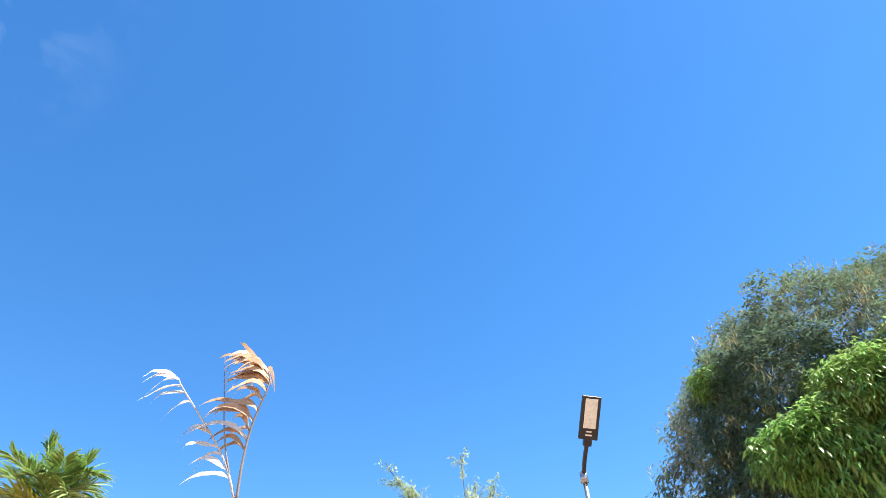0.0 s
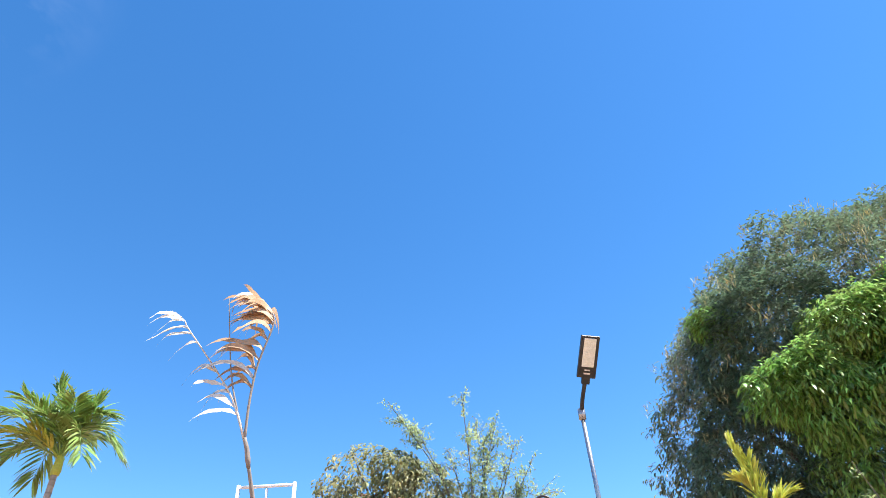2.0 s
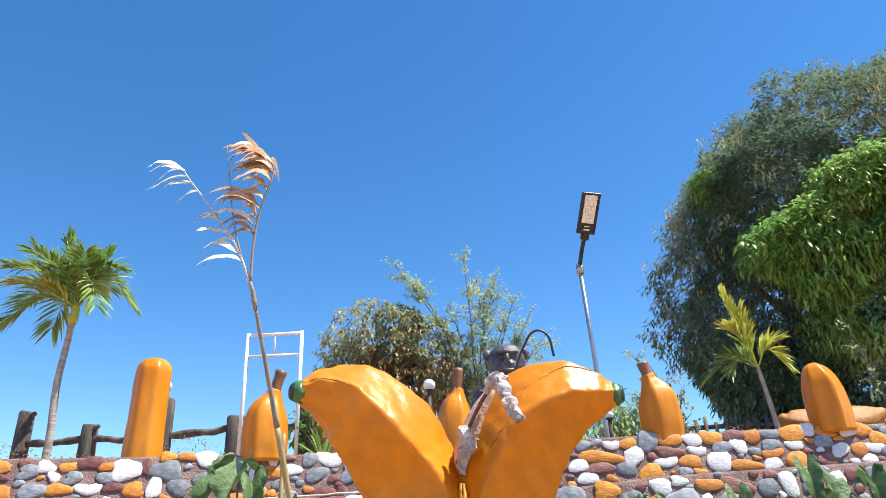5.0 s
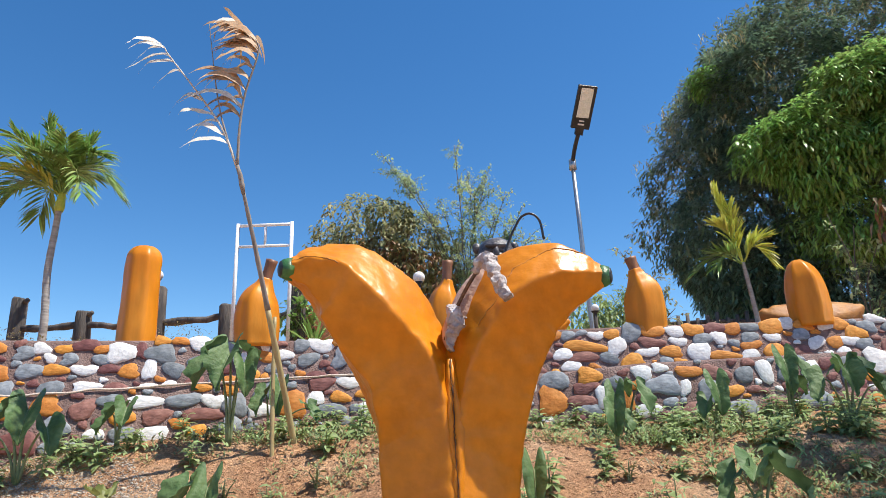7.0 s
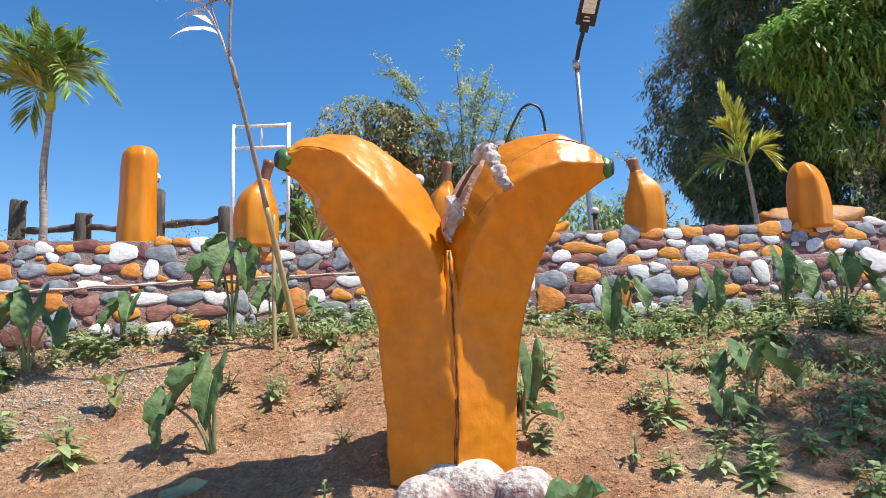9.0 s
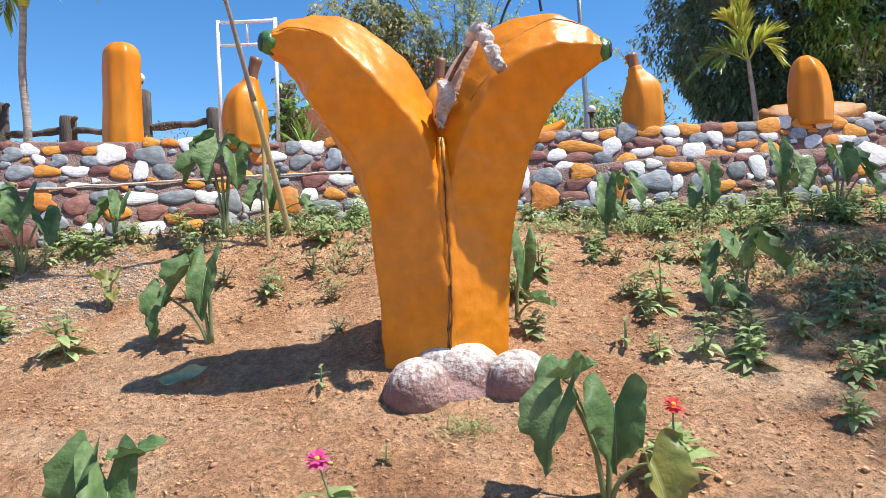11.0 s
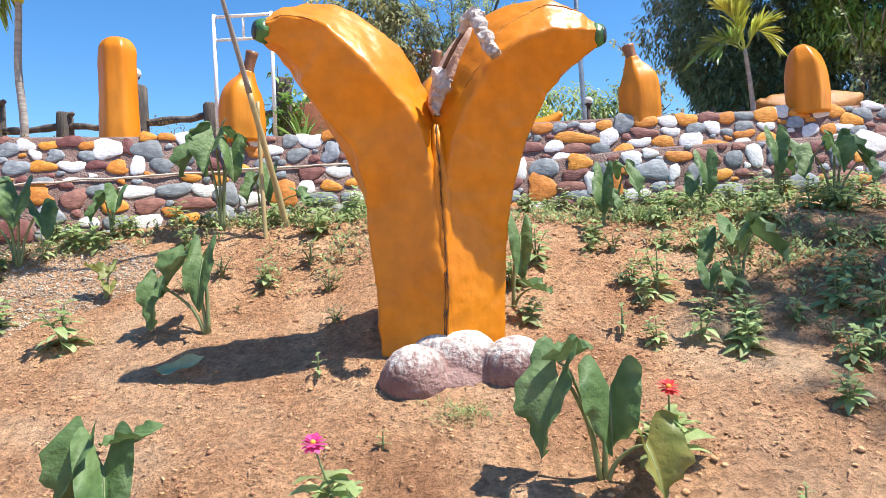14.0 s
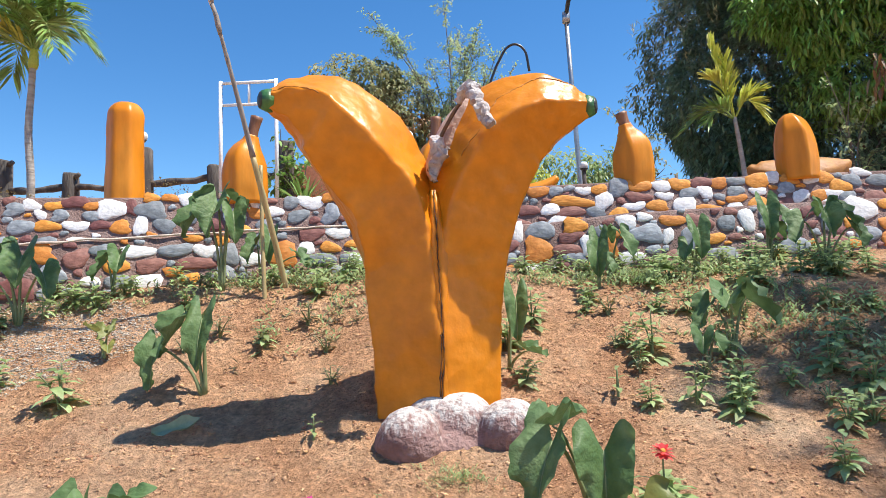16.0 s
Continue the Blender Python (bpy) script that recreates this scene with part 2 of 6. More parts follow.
BARK = material("tree_bark", [(0.10, 0.085, 0.07), (0.19, 0.16, 0.13)], 10, 0.9, 0.7, 40, stretch=(1, 1, 0.3))
TARO_LEAF = material("taro_leaf", [(0.075, 0.145, 0.052), (0.12, 0.205, 0.075), (0.19, 0.28, 0.125)], 9, 0.52, 0.5, 30, translucent=0.22, spec=0.3)
TARO_YELLOW = material("yellowing_taro_leaf", [(0.11, 0.16, 0.04), (0.22, 0.24, 0.06), (0.34, 0.30, 0.09)], 6, 0.5, 0.3, 26, translucent=0.25)
TARO_STALK = material("taro_stalk", [(0.15, 0.20, 0.08), (0.25, 0.29, 0.14)], 8, 0.5, 0.1, 40)
WEED_LEAF = material("weed_leaves", [(0.25, 0.34, 0.13), (0.36, 0.46, 0.20), (0.50, 0.57, 0.32)], 6, 0.5, 0.1, 60, island=0.3, translucent=0.4, spec=0.3)
WEED_DRY = material("drying_weed_leaves", [(0.15, 0.14, 0.06), (0.24, 0.21, 0.10), (0.34, 0.28, 0.16)], 6, 0.6, 0.1, 60, island=0.35, translucent=0.2)
DEAD_LEAF = material("dead_taro_leaf", [(0.20, 0.27, 0.15), (0.30, 0.36, 0.22), (0.44, 0.42, 0.28)], 8, 0.8, 0.4, 40, translucent=0.1)
PETAL_PINK = material("pink_petals", [(0.62, 0.05, 0.24), (0.74, 0.10, 0.34)], 20, 0.55, 0.0, 60, island=0.2, translucent=0.25)
PETAL_RED = material("red_petals", [(0.64, 0.04, 0.045), (0.76, 0.08, 0.08)], 20, 0.55, 0.0, 60, island=0.2, translucent=0.25)
FLOWER_EYE = material("yellow_flower_eye", [(0.62, 0.30, 0.04), (0.72, 0.46, 0.08)], 30, 0.8, 0.4, 80)
RED_CLAY = material("red_clay_paint", [(0.50, 0.17, 0.09), (0.62, 0.26, 0.14)], 8, 0.7, 0.3, 40)


def whitewashed():
    """Maroon render with whitewash that ran down from the top."""
    m = material("whitewashed_maroon", [(0.17, 0.09, 0.08), (0.25, 0.145, 0.13), (0.32, 0.20, 0.18)], 9, 0.8, 0.8, 50)
    n, l = m.node_tree.nodes, m.node_tree.links
    b = n["Principled BSDF"]
    old = b.inputs["Base Color"].links[0].from_socket
    co = n.new("ShaderNodeTexCoord")
    sep = n.new("ShaderNodeSeparateXYZ")
    l.new(co.outputs["Object"], sep.inputs["Vector"])
    mp = n.new("ShaderNodeMapping")
    mp.inputs["Scale"].default_value = (34, 34, 9)
    l.new(co.outputs["Object"], mp.inputs["Vector"])
    ns = n.new("ShaderNodeTexNoise")
    ns.inputs["Scale"].default_value, ns.inputs["Detail"].default_value, ns.inputs["Roughness"].default_value = 1.0, 8.0, 0.72
    l.new(mp.outputs["Vector"], ns.inputs["Vector"])
    h = n.new("ShaderNodeMapRange")
    h.inputs["From Min"].default_value, h.inputs["From Max"].default_value = 0.04, 0.20
    h.inputs["To Min"].default_value, h.inputs["To Max"].default_value = -0.16, 0.17
    l.new(sep.outputs["Z"], h.inputs["Value"])
    ad = n.new("ShaderNodeMath")
    l.new(ns.outputs["Fac"], ad.inputs[0])
    l.new(h.outputs["Result"], ad.inputs[1])
    st = n.new("ShaderNodeMapRange")
    st.inputs["From Min"].default_value, st.inputs["From Max"].default_value = 0.47, 0.66
    l.new(ad.outputs["Value"], st.inputs["Value"])
    mx = n.new("ShaderNodeMix")
    mx.data_type = "RGBA"
    l.new(st.outputs["Result"], mx.inputs["Factor"])
    l.new(old, mx.inputs["A"])
    mx.inputs["B"].default_value = (0.55, 0.515, 0.48, 1)
    l.new(mx.outputs["Result"], b.inputs["Base Color"])
    return m


WHITEWASH = whitewashed()


# ---- building helpers ----
def thing(name, at, label, category, group="", kind=""):
    """An Empty at the base of a thing, which parents its parts."""
    e = new(name)
    e.location = at
    e.empty_display_size = 0.1
    return tagged(e, label, category, group, kind)


def part(name, bm, mat, parent=None, label="", smooth=True, origin=None):
    """One mesh object; its bmesh is in the parent's own space unless origin gives the world point of that space."""
    if origin is not None:
        bmesh.ops.translate(bm, verts=bm.verts, vec=-Vector(origin))
    me = bpy.data.meshes.new(name)
    bm.to_mesh(me)
    bm.free()
    me.materials.append(mat)
    if smooth:
        me.polygons.foreach_set("use_smooth", [True] * len(me.polygons))
    ob = new(name, me)
    ob.parent = parent
    return tagged(ob, label)


def mesh_part(name, verts, faces, mat, parent=None, label="", smooth=True):
    me = bpy.data.meshes.new(name)
    me.from_pydata(verts, [], faces)
    me.materials.append(mat)
    if smooth:
        me.polygons.foreach_set("use_smooth", [True] * len(me.polygons))
    ob = new(name, me)
    ob.parent = parent
    return tagged(ob, label)


def smooth_path(pts, n):
    """n points along a Catmull-Rom curve through pts; each may carry more than three numbers."""
    p = np.array(pts, float)
    q = np.vstack([2 * p[0] - p[1], p, 2 * p[-1] - p[-2]])
    out = []
    for u in np.linspace(0, len(p) - 1, n):
        i = min(int(u), len(p) - 2)
        t = u - i
        a, b, c, d = q[i:i + 4]
        out.append(0.5 * (2 * b + (c - a) * t + (2 * a - 5 * b + 4 * c - d) * t ** 2 + (3 * b - a - 3 * c + d) * t ** 3))
    return np.array(out)


def tube(bm, pts, radii, seg=8, facet=0, facet_mix=0.0, turn=0.0, rough=0.0, cap=True):
    """A swept tube; facet: number of rounded flat sides."""
    pts = [Vector(p[:3]) for p in pts]
    radii = list(radii) if hasattr(radii, "__len__") else [radii] * len(pts)
    up, rings = None, []
    for i, p in enumerate(pts):
        d = (pts[min(i + 1, len(pts) - 1)] - pts[max(i - 1, 0)]).normalized()
        if up is None:
            up = Vector((0, -1, 0)) if abs(d.y) < 0.9 else Vector((1, 0, 0))
        up = (up - d * up.dot(d)).normalized()
        side = d.cross(up)
        ring = []
        for k in range(seg):
            a = 2 * math.pi * k / seg
            r = radii[i]
            if facet:
                w = 2 * math.pi / facet
                poly = math.cos(w / 2) / math.cos(((a + turn) % w) - w / 2)
                r *= (1 - facet_mix) + facet_mix * poly * 1.06
            q = p + (up * math.cos(a) + side * math.sin(a)) * r
            if rough:
                q += noise.noise_vector(q * 6) * rough
            ring.append(bm.verts.new(q))
        rings.append(ring)
    for a, b in zip(rings, rings[1:]):
        for k in range(seg):
            bm.faces.new((a[k], a[(k + 1) % seg], b[(k + 1) % seg], b[k]))
    if cap:
        bm.faces.new(rings[0][::-1])
        bm.faces.new(rings[-1])
    return rings


def box(bm, x0, x1, y0, y1, z0, z1, bevel=0.0):
    v = [bm.verts.new((x, y, z)) for z in (z0, z1) for y in (y0, y1) for x in (x0, x1)]
    fs = [bm.faces.new([v[i] for i in f]) for f in ((0, 2, 3, 1), (4, 5, 7, 6), (0, 1, 5, 4), (2, 6, 7, 3), (0, 4, 6, 2), (1, 3, 7, 5))]
    if bevel:
        edges = {e for f in fs for e in f.edges}
        bmesh.ops.bevel(bm, geom=list(edges), offset=bevel, segments=2, affect="EDGES", profile=0.6)


def unit(v):
    return v / np.maximum(np.linalg.norm(v, axis=-1, keepdims=True), 1e-9)


def leaf_arrays(P, D, L, W, bend=0.3, fold=0.25, twist=None, shape=(0.85, 0.7)):
    """Six-point blades: base, two pairs, tip. Bent towards the ground."""
    P, D = np.asarray(P, float), unit(np.asarray(D, float))
    n = len(P)
    L, W = np.broadcast_to(L, n)[:, None], np.broadcast_to(W, n)[:, None]
    up = np.tile((0.0, 0.0, 1.0), (n, 1))
    side = unit(np.cross(D, up) + 1e-4)
    nor = np.cross(side, D)
    if twist is not None:
        c, s = np.cos(twist)[:, None], np.sin(twist)[:, None]
        side, nor = side * c + nor * s, nor * c - side * s
    bend = np.broadcast_to(bend, n)[:, None]

    def at(s):
        return P + D * s * L - up * bend * s ** 2 * L
    V = np.stack([at(0.0), at(0.35) + side * W * shape[0] / 2 + nor * W * fold, at(0.35) - side * W * shape[0] / 2 + nor * W * fold,
                  at(0.7) + side * W * shape[1] / 2 + nor * W * fold, at(0.7) - side * W * shape[1] / 2 + nor * W * fold, at(1.0)], 1).reshape(-1, 3)
    o = np.arange(n)[:, None] * 6
    F = [tuple(r) for r in (o + [0, 1, 2]).tolist()] + [tuple(r) for r in (o + [1, 3, 4, 2]).tolist()] + [tuple(r) for r in (o + [3, 5, 4]).tolist()]
    return V, F


def leaves(name, P, D, L, W, mat, parent=None, label="", **kw):
    V, F = leaf_arrays(P, D, L, W, **kw)
    return mesh_part(name, V.tolist(), F, mat, parent, label)


rng = np.random.default_rng(7)


# ---- the lie of the land ----
def lerp(x, xs, ys):
    return float(np.interp(x, xs, ys))


def y_low(x):
    return lerp(x, [-9, -4.5, -2.54, -2.06, -0.78, 0.7, 1.5, 3.2, 9], [1.8, 3.5, 4.27, 4.55, 4.95, 5.15, 5.1, 5.25, 5.8])


def y_up(x):
    return lerp(x, [-9, -4.5, -3.45, -2.88, -1.26, 0.7, 1.7, 4, 9], [3.3, 4.95, 5.34, 5.52, 6.05, 6.2, 6.2, 6.3, 6.7])


def z_ledge(x):
    return lerp(x, [-9, -2.8, -1.9, -0.76, 0.77, 1.4, 2.3, 3.2, 9], [1.0, 1.12, 1.2, 1.27, 1.25, 1.30, 1.33, 1.36, 1.5])


def z_top(x):
    return lerp(x, [-9, -3.6, -1.2, 0.9, 3.9, 9], [1.62, 1.66, 1.69, 1.74, 1.77, 1.8])


def slope(x, y):
    """The planted bank in front of the wall."""
    z = 0.05 + 0.42 * (min(y, 4.3) - 2.55) + 0.2 * max(0.0, min(y, 6.5) - 4.3)
    if y < 1.0:
        z = 0.05 + 0.42 * (1.0 - 2.55) + 0.25 * (max(y, -3.0) - 1.0) + 0.05 * (max(y, -12.0) - max(y, -3.0))
    z -= 0.07 * min(1.0, max(0.0, (-0.25 - x) / 0.3)) * min(1, max(0, (y - 2.3) / 0.5)) * min(1, max(0, (4.3 - y) / 0.6))
    s = min(1.0, max(0.0, (x - 0.1) / 0.8))
    z -= 0.07 * s * s * (3 - 2 * s) * min(1, max(0, (y - 2.2) / 0.8))
    z += 0.06 * min(1.0, max(0.0, (x - 1.5) / 1.5)) * min(1, max(0, (y - 2.2) / 0.8))
    v = Vector((x, y, 0.0))
    if abs(x) < 8 and -2 < y < 8:
        z += 0.018 * noise.noise(v * 2.3) + 0.012 * noise.noise(v * 7.0) + 0.013 * noise.noise(v * 16.0) + 0.010 * noise.noise(v * 35.0)
    return z


def terrace(x, y):
    z = z_top(x) - 0.05
    return z - max(0.0, y - 9.5) * 0.12 if y < 25 else z - 1.86


def ground_z(x, y):
    return slope(x, y) if y < y_up(x) + 0.12 else terrace(x, y)


def spread(near, far, step, grow=1.35):
    """Fine steps between the two near values, then wider and wider out to the far ones."""
    mid = list(np.arange(near[0], near[1] + step / 2, step))
    lo, hi, s = [near[0]], [near[1]], step
    while lo[-1] > far[0] or hi[-1] < far[1]:
        s *= grow
        lo.append(max(far[0], lo[-1] - s))
        hi.append(min(far[1], hi[-1] + s))
    return sorted(set(np.round(lo + mid + hi, 4)))


def build_ground():
    xs, ys = spread((-3.0, 3.0), (-2500, 2500), 0.026), spread((1.25, 5.4), (-2500, 2500), 0.024)
    V = [(x, y, ground_z(x, y)) for y in ys for x in xs]
    w = len(xs)
    F = [(j * w + i, j * w + i + 1, (j + 1) * w + i + 1, (j + 1) * w + i) for j in range(len(ys) - 1) for i in range(w - 1)]
    g = mesh_part("ground", V, F, SOIL)
    return tagged(g, "dry reddish-brown stony soil on a planted bank", "ground", kind="structure")


GROUND = build_ground()


# ---- the stone wall: two tiers ----
BATTER = 0.26  # how far the faces lean back for each metre of height


def tier(name, front, lo, hi, depth, label):
    xs = np.arange(-8.0, 8.01, 0.1)
    bm = bmesh.new()
    rows = []
    for x in xs:
        y, a, b = front(x), lo(x), hi(x)
        rows.append([bm.verts.new(p) for p in ((x, y - BATTER * (b - 0.22 - a), a), (x, y + BATTER * 0.20, b - 0.02), (x, y + BATTER * 0.22 + 0.01, b), (x, y + depth, b), (x, y + depth, a))])
    for p, q in zip(rows, rows[1:]):
        for k in range(4):
            bm.faces.new((p[k], q[k], q[k + 1], p[k + 1]))
    bm.faces.new(rows[0])
    bm.faces.new(rows[-1][::-1])
    ob = part(name, bm, MORTAR)
    return tagged(ob, label, "wall", kind="structure")


WALL_LOW = tier("wall_lower", y_low, lambda x: slope(x, y_low(x)) - 0.4, z_ledge, 0.6, "low retaining wall of painted river stones in dark mortar")
WALL_UP = tier("wall_upper", y_up, lambda x: 0.9, z_top, 0.35, "set-back upper retaining wall of painted river stones in dark mortar")
# earth on the step between the two tiers
bm = bmesh.new()
strip = [[bm.verts.new((x, y, z)) for y, z in ((y_low(x) + 0.5, z_ledge(x) - 0.03), (y_up(x) + 0.1, z_ledge(x) - 0.01))] for x in np.arange(-8, 8.01, 0.2)]
for p, q in zip(strip, strip[1:]):
    bm.faces.new((p[0], q[0], q[1], p[1]))
tagged(part("ledge_fill", bm, MORTAR), "dark mortar filling on the wall's step", "wall", kind="structure")
bm = bmesh.new()
tube(bm, [(x, y_low(x) + 0.045, z_ledge(x) + 0.004 * noise.noise(Vector((x * 5, 0, 0)))) for x in np.arange(-6, -0.3, 0.03)], 0.009, 6, rough=0.012)
part("cement_lip", bm, LIP, WALL_LOW, "pale cement lip along the edge of the step")


# ---- the banana sculpture ----
def ring_path(rows, n):
    """rows of x, y, z, radius."""
    p = smooth_path(rows, n)
    return [tuple(q[:3]) for q in p], [max(0.008, q[3]) for q in p]


SC = thing("banana_sculpture", (0.07, 2.93, 0.05), "giant orange-yellow painted double banana sculpture opening like a letter Y", "sculpture")
O = SC.location.copy()
# x, y, z, radius, and the angle of the ridge that faces the viewer
LEFT = [(0.028, 2.99, -0.05, 0.252, 21), (0.018, 2.998, 0.29, 0.256, 21), (0.008, 3.005, 0.51, 0.260, 21), (-0.004, 3.012, 0.63, 0.260, 21), (-0.017, 3.017, 0.777, 0.258, 22), (-0.042, 3.015, 0.876, 0.254, 24),
        (-0.080, 2.995, 1.0, 0.245, 30), (-0.113, 2.98, 1.09, 0.237, 33), (-0.175, 2.965, 1.195, 0.238, 27), (-0.266, 2.93, 1.336, 0.239, 20), (-0.398, 2.87, 1.466, 0.197, 20), (-0.505, 2.81, 1.507, 0.124, 20),
        (-0.567, 2.775, 1.51, 0.076, 20), (-0.598, 2.755, 1.511, 0.052, 20)]
RIGHT = [(0.088, 3.018, -0.05, 0.256, 2), (0.091, 3.018, 0.21, 0.256, 2), (0.101, 3.022, 0.43, 0.26, 2), (0.112, 3.036, 0.575, 0.262, -1), (0.136, 3.042, 0.72, 0.259, -7), (0.178, 3.039, 0.856, 0.252, -13),
         (0.214, 3.028, 0.978, 0.252, -15), (0.24, 3.025, 1.064, 0.254, -15), (0.314, 2.999, 1.252, 0.254, -10), (0.425, 2.972, 1.385, 0.238, -7), (0.56, 2.939, 1.447, 0.192, -5), (0.676, 2.907, 1.459, 0.122, -5),
         (0.735, 2.895, 1.459, 0.075, -5), (0.765, 2.89, 1.461, 0.051, -5)]


def fruit(rows, n=150, seg=110, crisp=34.0):
    """A bent fruit with five flat sides that meet in worn ridges; the ridges may turn along its length."""
    bm = bmesh.new()
    p = smooth_path(rows, n)
    rings = []
    for i, q in enumerate(p):
        c, r, turn = Vector(q[:3]), max(0.01, q[3]) * 1.02, radians(q[4])
        d = (Vector(p[min(i + 1, n - 1)][:3]) - Vector(p[max(i - 1, 0)][:3])).normalized()
        up = (Vector((0, -1, 0)) - d * -d.y).normalized()
        side = d.cross(up)
        ring = []
        for k in range(seg):
            a = 2 * math.pi * k / seg
            f = sum(max(0.0, math.cos(a - turn - radians(36 + 72 * j))) ** crisp for j in range(5)) ** (-1 / crisp) * math.cos(radians(36))
            v = c + (up * math.cos(a) * (1.0 if math.cos(a) > 0 else 0.6) + side * math.sin(a)) * r * f
            v += noise.noise_vector(v * 5) * 0.008 + noise.noise_vector(v * 17) * 0.0045 + noise.noise_vector(v * 45) * 0.0014
            # trowelled plaster is thicker and broken along the ridges
            v += (v - c).normalized() * 0.006 * max(0.0, f - 0.93) / 0.07 * noise.noise(v * 30)
            ring.append(bm.verts.new(v))
        rings.append(ring)
    for a, b in zip(rings, rings[1:]):
        for k in range(seg):
            bm.faces.new((a[k], a[(k + 1) % seg], b[(k + 1) % seg], b[k]))
    bm.faces.new(rings[0][::-1])
    bm.faces.new(rings[-1])
    return bm


skins = []
for rows, end in ((LEFT, (-0.636, 2.735, 1.512)), (RIGHT, (0.802, 2.88, 1.461))):
    bm = fruit(rows)
    skins.append(BVHTree.FromBMesh(bm))
    ban = part("banana", bm, BANANA, SC, "glossy orange-yellow painted concrete", origin=O)
    a = Vector(rows[-1][:3])
    e = Vector(end)
    bm = bmesh.new()
    tube(bm, [a - (e - a) * 0.35, a + (e - a) * 0.2, a.lerp(e, 0.75)], [0.0535, 0.050, 0.040], 20, facet=5, facet_mix=0.5, rough=0.006)
    part("tip", bm, TIP_GREEN, ban, "green painted banana tip", origin=O)
    bm = bmesh.new()
    tube(bm, [a.lerp(e, 0.62), a.lerp(e, 0.9), e], [0.0415, 0.034, 0.020], 14, facet=5, facet_mix=0.5, rough=0.005)
    part("tip_end", bm, TIP_DARK, ban, "dark blunt end of the tip", origin=O)
# the fruits are grown together below the fork, with a plastered, cracked joint
bm = bmesh.new()
seam = smooth_path([(0.104, 2.752, 0.0), (0.104, 2.752, 0.24), (0.113, 2.755, 0.44), (0.108, 2.762, 0.59), (0.103, 2.772, 0.74), (0.100, 2.780, 0.87), (0.094, 2.797, 0.98), (0.089, 2.82, 1.06), (0.086, 2.85, 1.12)], 90)
rows = []
for x, y, z in seam:
    k = min(1.0, max(0.0, (1.14 - z) / 0.34))
    w = 0.018 + 0.040 * k * min(1.0, max(0.0, (z - 0.5) / 0.4))
    ring = []
    for u, dy in ((-1.0, 0.05), (-0.8, 0.016), (-0.4, 0.002), (-0.08, 0.0), (0.0, 0.005), (0.08, 0.0), (0.4, 0.003), (0.8, 0.018), (1.0, 0.05), (0.6, 0.12), (-0.6, 0.12)):
        v = Vector((x + u * w, y + 0.006 + dy, z))
        ring.append(bm.verts.new(v + noise.noise_vector(v * 26) * 0.005))
    rows.append(ring)
for a, b in zip(rows, rows[1:]):
    for k in range(11):
        bm.faces.new((a[k], a[(k + 1) % 11], b[(k + 1) % 11], b[k]))
bm.faces.new(rows[0][::-1])
bm.faces.new(rows[-1])
joint = part("joint", bm, BANANA, SC, "plastered joint between the fruits", origin=O)
bm = bmesh.new()
for z0, z1, dx in ((0.23, 1.12, 0.0), (0.24, 0.52, -0.008)):
    line = [p for p in seam if z0 <= p[2] <= z1]
    tube(bm, [p + np.array((dx + 0.007 * noise.noise(Vector((1 + dx * 99, 0, p[2] * 20))) + 0.004 * noise.noise(Vector((3, 1, p[2] * 80))), 0.004, 0.0)) for p in line],
         [max(0.0009, 0.0026 + 0.0035 * noise.noise(Vector((5, 2, p[2] * 25)))) for p in line], 6, rough=0.003)
part("seam", bm, CRACK, joint, "dark cracked seam between the fruits", origin=O)
# ridges along the fruits
for skin, rows in ((skins[1], [(0.27, 2.72, 1.45), (0.34, 2.74, 1.54), (0.42, 2.76, 1.60), (0.55, 2.82, 1.61), (0.68, 2.88, 1.56)]), (skins[1], [(0.155, 2.74, 1.28), (0.185, 2.72, 1.34), (0.225, 2.70, 1.40)]),
                   (skins[0], [(-0.58, 2.71, 1.565), (-0.50, 2.70, 1.575), (-0.43, 2.70, 1.56), (-0.37, 2.69, 1.52)])):
    bm = bmesh.new()
    line = [skin.find_nearest(Vector(p[:3]))[0] for p in smooth_path(rows, 50)]
    tube(bm, line, 0.0028, 6, rough=0.006)
    part("ridge", bm, RIDGE, SC, "thin dark ridge line in the paint", origin=O)
# wire left standing out of the fork
bm = bmesh.new()
tube(bm, smooth_path([(0.30, 2.97, 1.48), (0.345, 2.99, 1.61), (0.375, 3.0, 1.69), (0.395, 3.0, 1.73), (0.43, 3.0, 1.787), (0.475, 3.0, 1.803), (0.515, 3.0, 1.767), (0.53, 3.0, 1.675)], 40), 0.0058, 8)
part("wire_hook", bm, BLACK_PLASTIC, SC, "thin dark curled wire", origin=O)
# peel flap and plaster drips in the fork
bm = bmesh.new()
pts, rad = ring_path([(0.086, 2.875, 1.21, 0.010), (0.10, 2.905, 1.28, 0.044), (0.155, 2.92, 1.40, 0.060), (0.225, 2.925, 1.51, 0.052), (0.26, 2.93, 1.57, 0.03)], 40)
tube(bm, pts, rad, 24, facet=4, facet_mix=0.6, turn=0.5, rough=0.016)
part("peel_flap", bm, PEEL, SC, "pinkish rough inner peel", origin=O + Vector((0, 0, 0.04)))
bm = bmesh.new()
tube(bm, smooth_path([(0.07, 2.855, 1.24), (0.115, 2.845, 1.36), (0.175, 2.845, 1.47), (0.235, 2.86, 1.57)], 20), 0.009, 6, rough=0.006)
part("peel_edge", bm, CRACK, SC, "dark edge of the peel", origin=O + Vector((0, 0, 0.04)))


